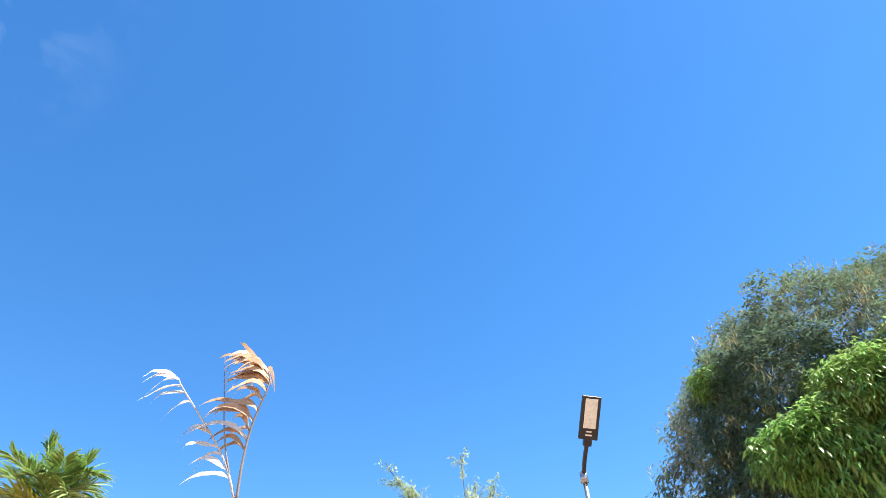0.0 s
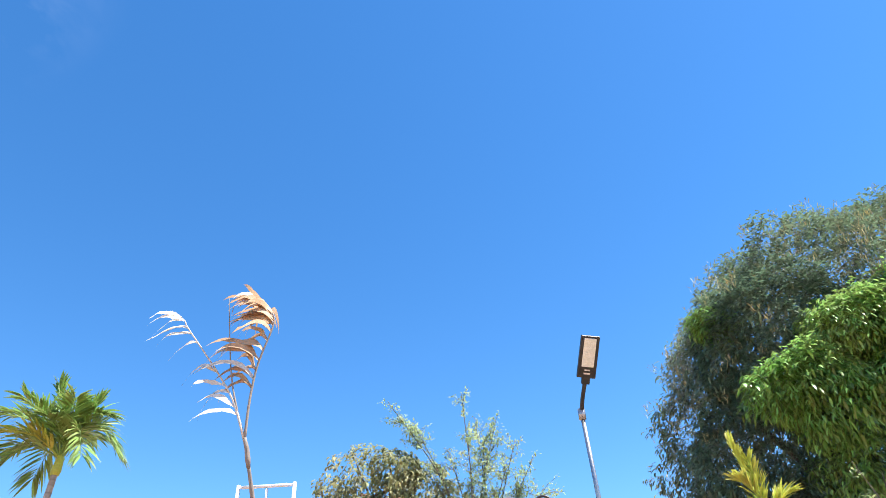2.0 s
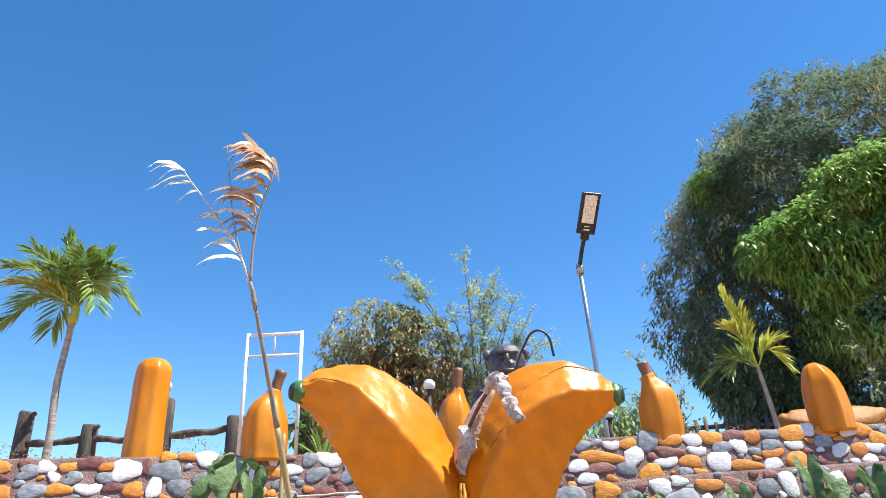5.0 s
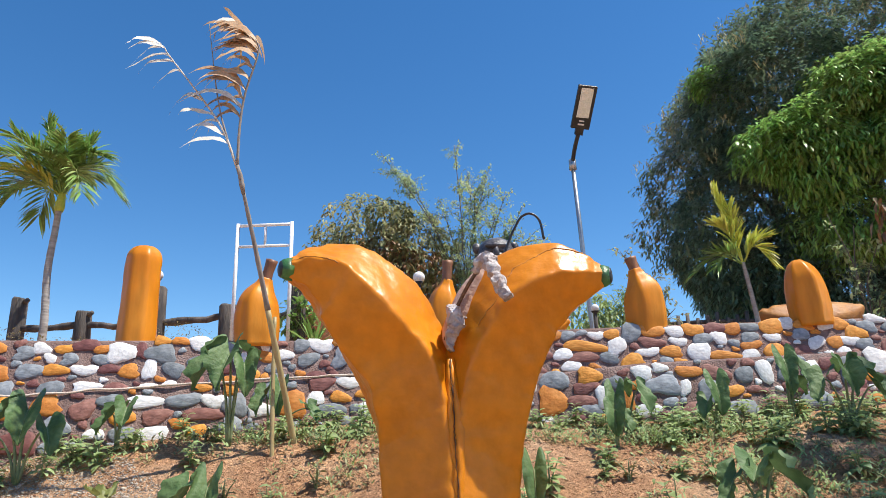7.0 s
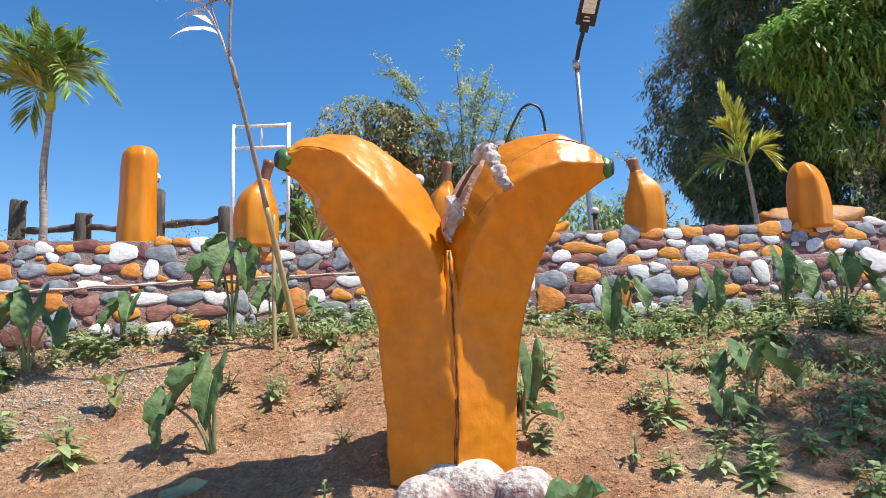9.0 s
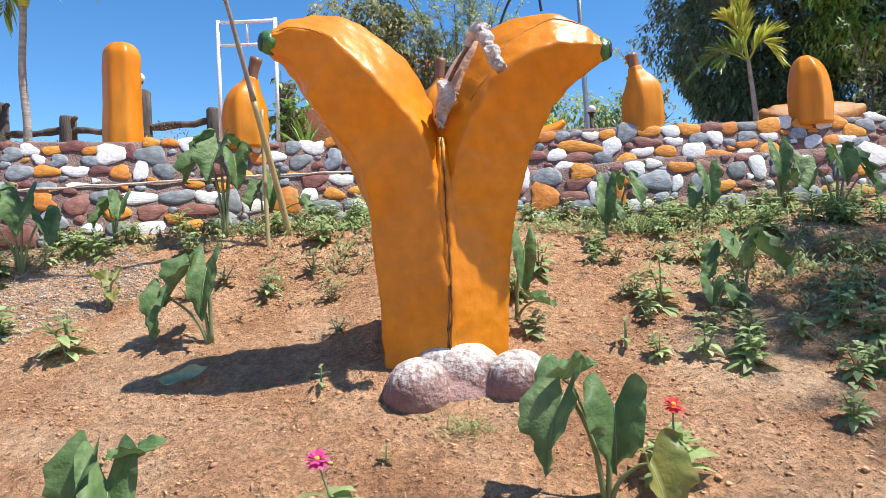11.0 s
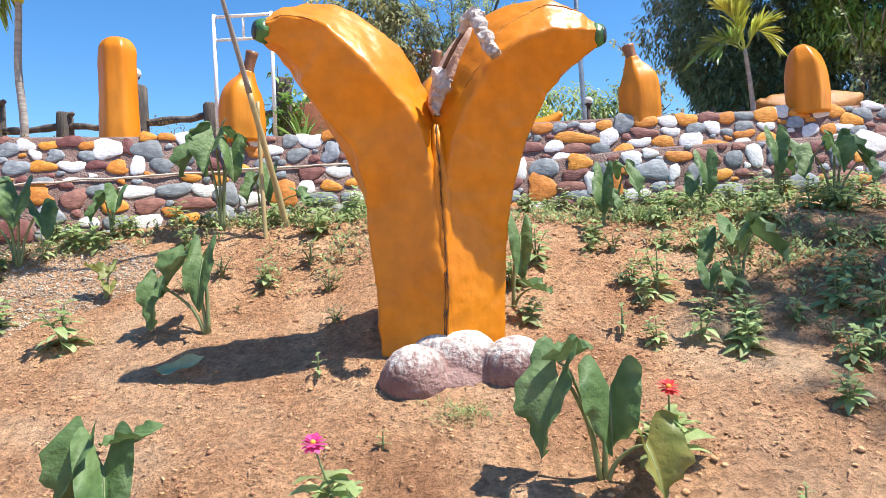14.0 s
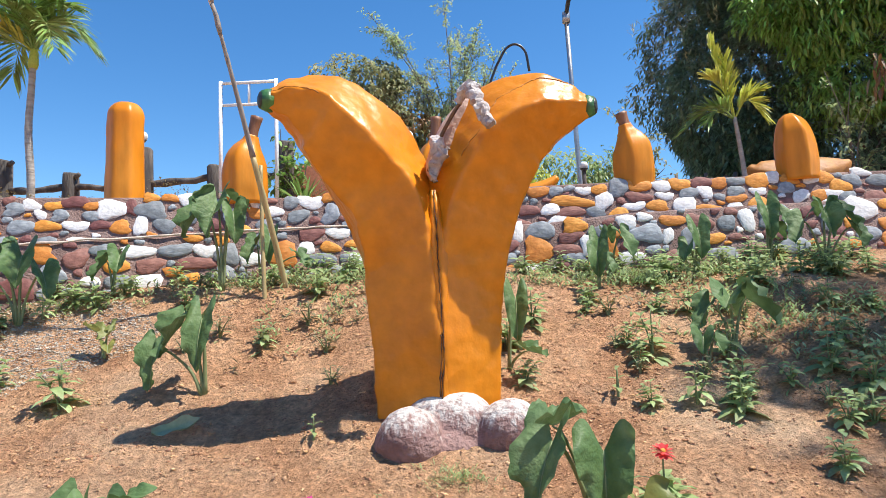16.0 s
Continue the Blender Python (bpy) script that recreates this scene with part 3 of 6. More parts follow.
def lumpy(name, rows, label, rough=0.02):
    bm = bmesh.new()
    pts, rad = ring_path(rows, 30)
    tube(bm, pts, rad, 14)
    bmesh.ops.subdivide_edges(bm, edges=bm.edges[:], cuts=1, use_grid_fill=True)
    for v in bm.verts:
        v.co += noise.noise_vector(v.co * 34) * rough + noise.noise_vector(v.co * 80) * rough * 0.4
    part(name, bm, DRIP, SC, label, origin=O + Vector((0, 0, 0.04)))


lumpy("plaster_drip", [(0.20, 2.80, 1.52, 0.014), (0.24, 2.77, 1.565, 0.026), (0.272, 2.73, 1.555, 0.027), (0.278, 2.69, 1.51, 0.025), (0.295, 2.655, 1.455, 0.024), (0.31, 2.635, 1.41, 0.024), (0.34, 2.625, 1.37, 0.020)],
      "pale rough plaster running down from the fork")
lumpy("plaster_lump", [(0.095, 2.83, 1.38, 0.015), (0.11, 2.815, 1.34, 0.036), (0.12, 2.81, 1.30, 0.034), (0.095, 2.805, 1.25, 0.018), (0.082, 2.80, 1.19, 0.012)], "pale rough plaster lump in the fork")
# base
bm = bmesh.new()
for x, y, z, rx, ry, rz in ((-0.027, 2.655, 0.11, 0.132, 0.135, 0.135), (0.365, 2.735, 0.125, 0.142, 0.13, 0.13), (0.17, 2.79, 0.11, 0.20, 0.13, 0.14), (0.09, 2.72, 0.06, 0.19, 0.11, 0.10), (0.27, 2.75, 0.07, 0.17, 0.10, 0.11), (0.12, 2.83, 0.16, 0.19, 0.14, 0.125), (0.08, 2.98, 0.08, 0.28, 0.22, 0.12)):
    g = bmesh.ops.create_icosphere(bm, subdivisions=4, radius=1.0, matrix=Matrix.Translation((x, y, z)) @ Matrix.Diagonal((rx, ry, rz, 1)))
    for v in g["verts"]:
        v.co += noise.noise_vector(v.co * 9) * 0.010 + noise.noise_vector(v.co * 40) * 0.005
base = part("base", bm, WHITEWASH, SC, "maroon rounded base splashed with whitewash", origin=O + Vector((0, 0, 0.01)))
mend = base.modifiers.new("one_skin", "REMESH")
mend.mode, mend.voxel_size, mend.use_smooth_shade = "VOXEL", 0.010, True


# ---- ape statue behind the fork ----
def statue():
    at = Vector((0.13, 6.98, 1.925))
    bm = bmesh.new()

    def ball(x, y, z, rx, ry, rz, lump=0.012):
        g = bmesh.ops.create_icosphere(bm, subdivisions=3, radius=1.0, matrix=Matrix.Translation((x, y, z)) @ Matrix.Diagonal((rx, ry, rz, 1)))
        for v in g["verts"]:
            v.co += noise.noise_vector(v.co * 13) * lump
    ball(0.13, 6.92, 2.10, 0.30, 0.24, 0.42, 0.02)
    ball(0.13, 6.95, 1.80, 0.36, 0.28, 0.16, 0.02)
    ball(0.13, 6.90, 2.84, 0.195, 0.18, 0.22)
    for v in bm.verts:
        v.co.z = min(v.co.z, 3.025 + 0.01 * noise.noise(v.co * 9))
    ball(0.135, 6.745, 2.765, 0.105, 0.075, 0.10)
    ball(0.135, 6.735, 2.915, 0.12, 0.045, 0.03)
    ball(0.135, 6.685, 2.83, 0.032, 0.04, 0.06)
    ball(0.09, 6.73, 2.865, 0.03, 0.02, 0.018, 0.003)
    ball(0.18, 6.73, 2.865, 0.03, 0.02, 0.018, 0.003)
    ball(0.135, 6.68, 2.725, 0.075, 0.03, 0.016, 0.004)
    for s in (-1, 1):
        ball(0.13 + s * 0.195, 6.93, 2.945, 0.045, 0.03, 0.06)
        ball(0.13 + s * 0.235, 6.90, 2.50, 0.13, 0.14, 0.15)
        tube(bm, smooth_path([(0.13 + s * 0.25, 6.88, 2.50), (0.13 + s * 0.32, 6.80, 2.28), (0.13 + s * 0.24, 6.62, 2.12), (0.13 + s * 0.10, 6.58, 2.10)], 16), [0.105, 0.1, 0.098, 0.095, 0.09, 0.088, 0.085, 0.082, 0.08, 0.078, 0.075, 0.072, 0.07, 0.068, 0.07, 0.05], 10)
        tube(bm, smooth_path([(0.13 + s * 0.20, 6.90, 1.80), (0.13 + s * 0.30, 6.66, 1.98), (0.13 + s * 0.24, 6.54, 1.72)], 14), 0.10, 10)
    for v in bm.verts:
        v.co.z = max(v.co.z, 1.92)
    ob = part("ape_statue", bm, STATUE, None, origin=at)
    ob.location = (0.40, 6.68, 1.64)
    tagged(ob, "dark grey painted ape statue seated on the terrace", "statue")


statue()


# ---- painted fruit pillars on the wall ----
def pillar(name, at, rows, label, facet=7, turn=0.2, stem=(), seg=42, mix=0.93):
    t = thing(name, at, label, "sculpture", "banana pillars on the wall")
    bm = bmesh.new()
    pts, rad = ring_path(rows, 34)
    tube(bm, pts, rad, seg, facet=facet, facet_mix=mix, turn=turn, rough=0.008)
    part("body", bm, BANANA_FAR, t)
    if stem:
        bm = bmesh.new()
        pts, rad = ring_path(stem, 8)
        tube(bm, pts, rad, 10, facet=5, facet_mix=0.6, rough=0.006)
        part("stem", bm, STEM_BROWN, t, "brown cut stem")
    return t


pillar("banana_pillar", (-2.86, 5.78, 1.62), [(0, 0, 0, 0.165), (0, 0, 0.3, 0.16), (0, 0, 0.6, 0.157), (0.002, 0, 0.8, 0.155), (0.005, 0, 0.88, 0.135), (0.006, 0, 0.935, 0.09), (0.006, 0, 0.955, 0.03)],
       "tall orange painted pillar with flat sides and a rounded top")
BOT = [(0, 0, 0, 0.19), (0, 0, 0.15, 0.195), (0.0, 0, 0.36, 0.19), (0.02, 0, 0.48, 0.15), (0.05, 0, 0.58, 0.085), (0.065, 0, 0.64, 0.06)]
pillar("banana_pillar", (-1.835, 5.97, 1.63), BOT, "orange painted bottle-shaped banana with a brown stem", 6, 0.1, [(0.06, 0, 0.60, 0.058), (0.085, 0, 0.70, 0.052), (0.115, 0, 0.81, 0.06)])
pillar("banana_pillar", (-0.13, 6.32, 1.66), [(x * 0.6, y, z * 0.96, r * 0.84) for x, y, z, r in BOT], "smaller orange painted bottle-shaped banana with a brown stem", 6, 0.5,
       [(0.03, 0, 0.58, 0.052), (0.04, 0, 0.68, 0.048), (0.045, 0, 0.80, 0.055)])
pillar("banana_pillar", (1.80, 6.42, 1.69), [(-x, y, z, r * 1.02) for x, y, z, r in BOT], "orange painted bottle-shaped banana with a bent brown stem", 6, 0.3,
       [(-0.055, 0, 0.60, 0.06), (-0.075, 0, 0.67, 0.05), (-0.10, 0, 0.76, 0.058)])
pillar("banana_pillar", (3.31, 6.38, 1.71), [(0.0, 0, 0, 0.168), (-0.005, 0, 0.2, 0.175), (-0.015, 0, 0.38, 0.168), (-0.03, 0, 0.50, 0.142), (-0.045, 0, 0.59, 0.095), (-0.05, 0, 0.64, 0.04)],
       "stout orange painted banana stump with a rounded top", 6, 0.9)
pillar("banana_pillar", (-4.83, 6.0, 1.6), [(0, 0, 0, 0.15), (0, 0, 0.3, 0.155), (0.0, 0, 0.5, 0.14), (0, 0, 0.6, 0.09), (0, 0, 0.65, 0.03)], "orange painted banana stump at the wall's end", 6, 0.3)
# reclining curved banana behind the stump
cb = thing("reclining_banana", (3.5, 6.85, 1.69), "brownish-orange painted banana lying behind the wall", "sculpture")
bm = bmesh.new()
pts, rad = ring_path([(-0.46, 0, 0.26, 0.04), (-0.40, 0, 0.20, 0.12), (-0.22, 0, 0.14, 0.18), (0.05, 0, 0.12, 0.19), (0.28, 0, 0.15, 0.18), (0.46, 0, 0.22, 0.10), (0.55, 0, 0.28, 0.03)], 30)
tube(bm, pts, rad, 20, facet=5, facet_mix=0.7, rough=0.006)
part("body", bm, OLD_ORANGE, cb)
cb = thing("reclining_banana", (0.86, 6.75, 1.69), "small orange painted banana lying on the terrace", "sculpture")
bm = bmesh.new()
pts, rad = ring_path([(-0.30, 0, 0.02, 0.03), (-0.1, 0, 0.06, 0.08), (0.12, 0, 0.13, 0.07), (0.25, 0, 0.22, 0.03)], 20)
tube(bm, pts, rad, 14, facet=5, facet_mix=0.7)
part("body", bm, BANANA_FAR, cb)


# ---- log fence, frame, lamps ----
def log_fence():
    f = thing("log_fence", (-3.4, 6.95, 1.6), "dark weathered log fence with round posts and a sagging rail", "fence")
    posts = [(-4.86, 2.39), (-4.11, 2.22), (-3.29, 2.46), (-2.51, 2.23), (-1.74, 2.46)]
    for x, z in posts:
        bm = bmesh.new()
        tube(bm, [(x, 6.95, 1.55), (x + 0.01, 6.95, 1.9), (x, 6.95, z - 0.02), (x, 6.95, z)], [0.09, 0.085, 0.083, 0.07], 12, rough=0.02)
        part("post", bm, WOOD_DARK, f, origin=f.location)
        if z < 2.4:
            bm = bmesh.new()
            tube(bm, [(x + 0.07, 6.93, z - 0.05), (x + 0.12, 6.92, z - 0.02)], [0.03, 0.025], 8, rough=0.01)
            part("stub", bm, WOOD_DARK, f, origin=f.location)
    for (xa, _), (xb, _), za, zb in zip(posts, posts[1:], (2.06, 2.07, 2.07, 2.10), (2.08, 2.07, 2.11, 2.10)):
        bm = bmesh.new()
        tube(bm, smooth_path([(xa, 6.95, za), ((xa + xb) / 2, 6.95, (za + zb) / 2 - 0.02), (xb, 6.95, zb)], 8), [0.038] * 8, 9, rough=0.025)
        part("rail", bm, WOOD_DARK, f, origin=f.location)


log_fence()


def picket_fence():
    f = thing("picket_fence", (3.2, 9.0, 1.6), "dark low picket fence under the mango tree", "fence")
    for i in range(16):
        x = 2.45 + i * 0.13
        bm = bmesh.new()
        tube(bm, [(x, 9, 1.65), (x + 0.01, 9, 2.28 + 0.04 * math.sin(i * 2.1))], [0.03, 0.025], 6, rough=0.012)
        part("picket", bm, WOOD_DARK, f, origin=f.location)
    for z in (1.95, 2.18):
        bm = bmesh.new()
        tube(bm, [(2.3, 9.04, z), (3.4, 9.04, z + 0.02), (4.6, 9.04, z)], 0.03, 7, rough=0.015)
        part("rail", bm, WOOD_DARK, f, origin=f.location)


picket_fence()


def white_frame():
    f = thing("steel_frame", (-2.02, 6.6, 1.6), "white painted upright steel frame with cross bars", "frame")
    for x0, x1, z0, z1, nm in ((-2.335, -2.285, 1.6, 3.03, "post"), (-1.755, -1.705, 1.6, 3.03, "post"), (-2.285, -1.755, 2.985, 3.028, "bar"), (-2.285, -1.755, 2.755, 2.795, "bar"),
                               (-2.03, -1.995, 2.795, 2.985, "bar")):
        bm = bmesh.new()
        c = ((x0 + x1) / 2, (z0 + z1) / 2)
        ends = [(c[0], 6.6, z0), (c[0], 6.6, z1)] if z1 - z0 > x1 - x0 else [(x0, 6.6, c[1]), (x1, 6.6, c[1])]
        tube(bm, ends, min(x1 - x0, z1 - z0) / 2 * 0.78, 12)
        part(nm, bm, WHITE_STEEL, f, origin=f.location)


white_frame()


def street_lamp():
    f = thing("street_lamp", (1.42, 7.2, 1.6), "solar street lamp on a slim leaning galvanised pole", "lamp")
    bm = bmesh.new()
    tube(bm, [(1.42, 7.2, 1.55), (1.41, 7.2, 1.9), (1.375, 7.2, 2.9), (1.345, 7.2, 3.78)], [0.029, 0.027, 0.025, 0.024], 12)
    part("pole", bm, GALV, f, origin=f.location)
    bm = bmesh.new()
    tube(bm, [(1.345, 7.2, 3.72), (1.345, 7.2, 3.84)], [0.042, 0.042], 12)
    part("collar", bm, GALV, f, origin=f.location)
    bm = bmesh.new()
    tube(bm, smooth_path([(1.345, 7.2, 3.80), (1.365, 7.08, 3.93), (1.40, 6.94, 4.06)], 8), 0.024, 10)
    part("arm", bm, BLACK_PLASTIC, f, origin=f.location)
    a, e = Vector((1.40, 6.95, 4.05)), Vector((1.49, 6.6, 4.455))
    d = (e - a).normalized()
    s = (Vector((1, 0, 0)) - d * d.x).normalized()
    n = s.cross(d)
    m = Matrix((s, d, n)).transposed().to_4x4()
    m.translation = a
    L = (e - a).length
    pieces = [("bracket", (-0.045, 0.045, -0.01, 0.08, -0.03, 0.03), BLACK_PLASTIC), ("housing", (-0.105, 0.105, 0.06, L, -0.022, 0.03), BLACK_PLASTIC),
              ("led_panel", (-0.068, 0.068, 0.19, L - 0.025, 0.0302, 0.036), LED), ("print", (-0.03, 0.03, 0.145, 0.16, 0.0302, 0.033), LED_MARK), ("print", (-0.036, 0.036, 0.105, 0.122, 0.0302, 0.033), LED_MARK),
              ("solar_panel", (-0.10, 0.10, 0.07, L - 0.01, -0.03, -0.0225), BLACK_PLASTIC)]
    flip = -1 if n.z > 0 else 1
    for nm, (x0, x1, y0, y1, z0, z1), mt in pieces:
        bm = bmesh.new()
        zz = sorted((z0 * flip, z1 * flip))
        box(bm, x0, x1, y0, y1, zz[0], zz[1], 0.003 if nm != "housing" else 0.012)
        if nm == "led_panel":
            for k in range(1, 6):
                yy = y0 + (y1 - y0) * k / 6
                q = sorted((0.036 * flip, 0.0385 * flip))
                box(bm, x0 + 0.006, x1 - 0.006, yy - 0.002, yy + 0.002, q[0], q[1])
        bmesh.ops.transform(bm, matrix=m, verts=bm.verts)
        part(nm, bm, mt, f, origin=f.location, smooth=False)


street_lamp()


def globe_lamp(x, y, z, r):
    f = thing("globe_lamp", (x, y, 1.6), "white glass globe lamp on a dark post", "lamp", "globe lamps on the terrace")
    bm = bmesh.new()
    bmesh.ops.create_uvsphere(bm, u_segments=20, v_segments=12, radius=r, matrix=Matrix.Translation((0, 0, z - 1.6)))
    part("globe", bm, GLOBE, f)
    bm = bmesh.new()
    tube(bm, [(0, 0, 0), (0, 0, z - 1.6 - r * 0.85)], [0.022, 0.02], 8)
    part("post", bm, WOOD_DARK, f)
    bm = bmesh.new()
    tube(bm, [(0, 0, z - 1.6 - r * 1.15), (0, 0, z - 1.6 - r * 0.75)], [0.03, 0.045], 10)
    part("holder", bm, BLACK_PLASTIC, f)


for g in ((-3.365, 7.05, 2.62, 0.058), (-0.43, 7.0, 2.47, 0.065), (1.405, 6.9, 2.05, 0.042)):
    globe_lamp(*g)
bm = bmesh.new()
box(bm, -0.34, 0.34, -0.14, 0.14, 0, 0.62, 0.03)
rp = part("clay_planter", bm, RED_CLAY, None)
rp.location = (-1.42, 7.25, 1.62)
tagged(rp, "red clay planter box on the terrace", "planter")


# ---- trees ----
def crown_leaves(name, lobes, clumps, per, L, W, mat, parent, label="", seed=1, inner=0.25, bend=0.55, lump=0.14, keep=None, droop=-0.35):
    """Rosettes of leaves over the skin of lumpy lobes, some deeper inside."""
    r = np.random.default_rng(seed)
    area = np.array([a[3] * a[4] + a[4] * a[5] + a[3] * a[5] for a in lobes])
    P, D, LL, WW = [], [], [], []
    for (cx, cy, cz, rx, ry, rz), k in zip(lobes, (clumps * area / area.sum()).astype(int)):
        n = unit(r.normal(size=(k, 3)))
        for d in n:
            p = Vector((d[0] * rx, d[1] * ry, d[2] * rz))
            s = 1 + lump * noise.noise(p * 1.1 + Vector((cx, cy, cz))) * 1.3 + lump * 1.1 * (0.55 - noise.voronoi(p * 1.25 + Vector((cz, cx, cy)))[0][0])
            if r.random() < inner:
                s *= r.uniform(0.6, 0.95)
            s *= 1 + 0.022 * r.normal()
            c = np.array((cx, cy, cz)) + np.array(p) * s
            if keep and not keep(*c):
                continue
            m = per + r.integers(-2, 3)
            a = r.uniform(0, 2 * math.pi, m)
            out = d * 0.55 + np.array((0, 0, droop))
            dirs = np.stack([np.cos(a), np.sin(a), r.uniform(-0.5, 0.5, m)], 1) * 0.75 + out
            P.append(c + r.normal(size=(m, 3)) * L * 0.4)
            D.append(dirs)
            LL.append(L * r.uniform(0.65, 1.2, m))
            WW.append(W * r.uniform(0.7, 1.2, m))
    return leaves(name, np.vstack(P), np.vstack(D), np.hstack(LL), np.hstack(WW), mat, parent, label, bend=bend)


def limb(bm, pts, r0, r1, n=10, seg=8):
    p = smooth_path(pts, n)
    tube(bm, p, np.linspace(r0, r1, n), seg, rough=r0 * 0.15)


def mango_tree():
    t = thing("mango_tree", (7.2, 11.4, 1.3), "large dense mango tree with dark drooping leaves and pale blossom", "tree")
    O = np.array(t.location)
    bm = bmesh.new()
    limb(bm, [(0, 0, -0.2), (0.05, 0, 1.0), (-0.05, 0.1, 2.2)], 0.42, 0.30, 10, 12)
    for q in ((-2.4, -0.3, 3.6), (2.2, 0.2, 4.6), (-0.6, -1.2, 4.9), (0.5, 1.0, 6.0), (-1.6, 0.5, 5.2)):
        limb(bm, [(-0.03, 0.08, 1.9), (q[0] * 0.45, q[1] * 0.4, q[2] * 0.62), q], 0.18, 0.04)
    part("trunk", bm, BARK, t)
    dark = [(8.28, 11.8, 5.05, 4.58, 3.4, 4.05), (4.85, 11.1, 3.9, 1.22, 1.5, 1.6), (5.6, 10.9, 6.1, 1.45, 1.4, 1.25), (7.0, 10.6, 2.9, 3.0, 1.6, 1.0)]
    crown_leaves("crown", [(a - O[0], b - O[1], c - O[2], d, e, f) for a, b, c, d, e, f in dark], 30000, 8, 0.128, 0.040, MANGO_DARK, t, seed=11,
                 inner=0.32, lump=0.10, bend=0.35, droop=-0.2, keep=lambda x, y, z: x + O[0] < 10.5 and y < 1.6 and z + O[2] > 1.95)
    lite = [(5.05, 9.2, 4.75, 0.8, 0.7, 0.65), (6.1, 9.0, 5.5, 0.85, 0.8, 0.6), (7.0, 9.0, 5.9, 0.9, 0.8, 0.6), (6.3, 8.6, 4.6, 0.8, 0.6, 0.5), (7.4, 8.7, 4.9, 0.9, 0.7, 0.65), (8.2, 8.9, 5.5, 0.9, 0.8, 0.8), (5.5, 9.4, 3.5, 0.6, 0.6, 0.45),
            (8.0, 8.5, 4.0, 0.8, 0.7, 0.55), (6.9, 8.6, 3.6, 0.7, 0.6, 0.45), (4.45, 10.7, 6.6, 0.40, 0.3, 0.26)]
    crown_leaves("young_crown", [(a - O[0], b - O[1], c - O[2], d, e, f) for a, b, c, d, e, f in lite], 7800, 9, 0.14, 0.040, MANGO_LIGHT, t,
                 "fresh green front boughs", seed=12, inner=0.5, lump=0.45, bend=0.4, droop=-0.3, keep=lambda x, y, z: x + O[0] < 9.6)
    crown_leaves("blossom", [(a - O[0], b - O[1], c - O[2] + 0.05, d * 1.02, e * 1.02, f * 1.02) for a, b, c, d, e, f in dark[:1]], 1700, 10, 0.12, 0.016, MANGO_BLOOM, t,
                 "pale brown blossom sprays", seed=13, inner=0.0, bend=0.0, droop=0.9, keep=lambda x, y, z: z > 3.2 - 0.4 * noise.noise(Vector((x, y, z)) * 0.9) and x + O[0] < 10.5 and noise.noise(Vector((x, y, z)) * 1.3) > -0.15)
    r = np.random.default_rng(15)
    dead = [(float(r.uniform(5.2, 7.9)) - O[0], 7.95 - O[1] + 0.5 * float(r.uniform(0, 1)), float(r.uniform(3.0, 5.6)) - O[2], 0.14, 0.12, 0.20) for _ in range(11)]
    crown_leaves("dead_leaves", dead, 90, 7, 0.16, 0.04, RUSTY_LEAF, t, "bunches of withered reddish leaves", seed=16, inner=0.5, bend=0.5, droop=-0.9)


mango_tree()


def broadleaf_tree():
    t = thing("small_tree", (-1.0, 9.3, 1.5), "small broad-leaved tree with dull green and rusty foliage", "tree")
    bm = bmesh.new()
    limb(bm, [(0, 0, 0), (0.05, 0, 0.8), (0.0, 0, 1.3)], 0.07, 0.05)
    for q in ((-1.05, 0, 2.0), (-0.6, -0.2, 2.5), (-0.2, 0.1, 2.75), (0.3, -0.1, 2.5), (0.7, 0.1, 1.9), (-0.85, 0.2, 1.6)):
        limb(bm, [(0, 0, 0.9), (q[0] * 0.5, q[1], q[2] * 0.72), q], 0.03, 0.008, 8, 6)
    part("trunk", bm, BARK, t)
    lobes = [(-0.3, 0, 2.15, 0.62, 0.5, 0.50), (-0.85, 0, 1.85, 0.42, 0.4, 0.36), (0.35, 0, 1.9, 0.55, 0.5, 0.55), (-0.3, 0, 1.5, 0.8, 0.5, 0.45), (-0.05, 0, 2.45, 0.28, 0.3, 0.2)]
    crown_leaves("crown", lobes, 1500, 6, 0.080, 0.046, BROAD_LEAF, t, seed=21, inner=0.4, lump=0.5)
    crown_leaves("rusty_leaves", [(0.25, -0.1, 1.55, 0.6, 0.5, 0.42), (-0.2, -0.15, 1.75, 0.5, 0.4, 0.4)], 260, 7, 0.085, 0.048, RUSTY_LEAF, t, "rusty brown leaves", seed=22, inner=0.4, lump=0.3)


broadleaf_tree()


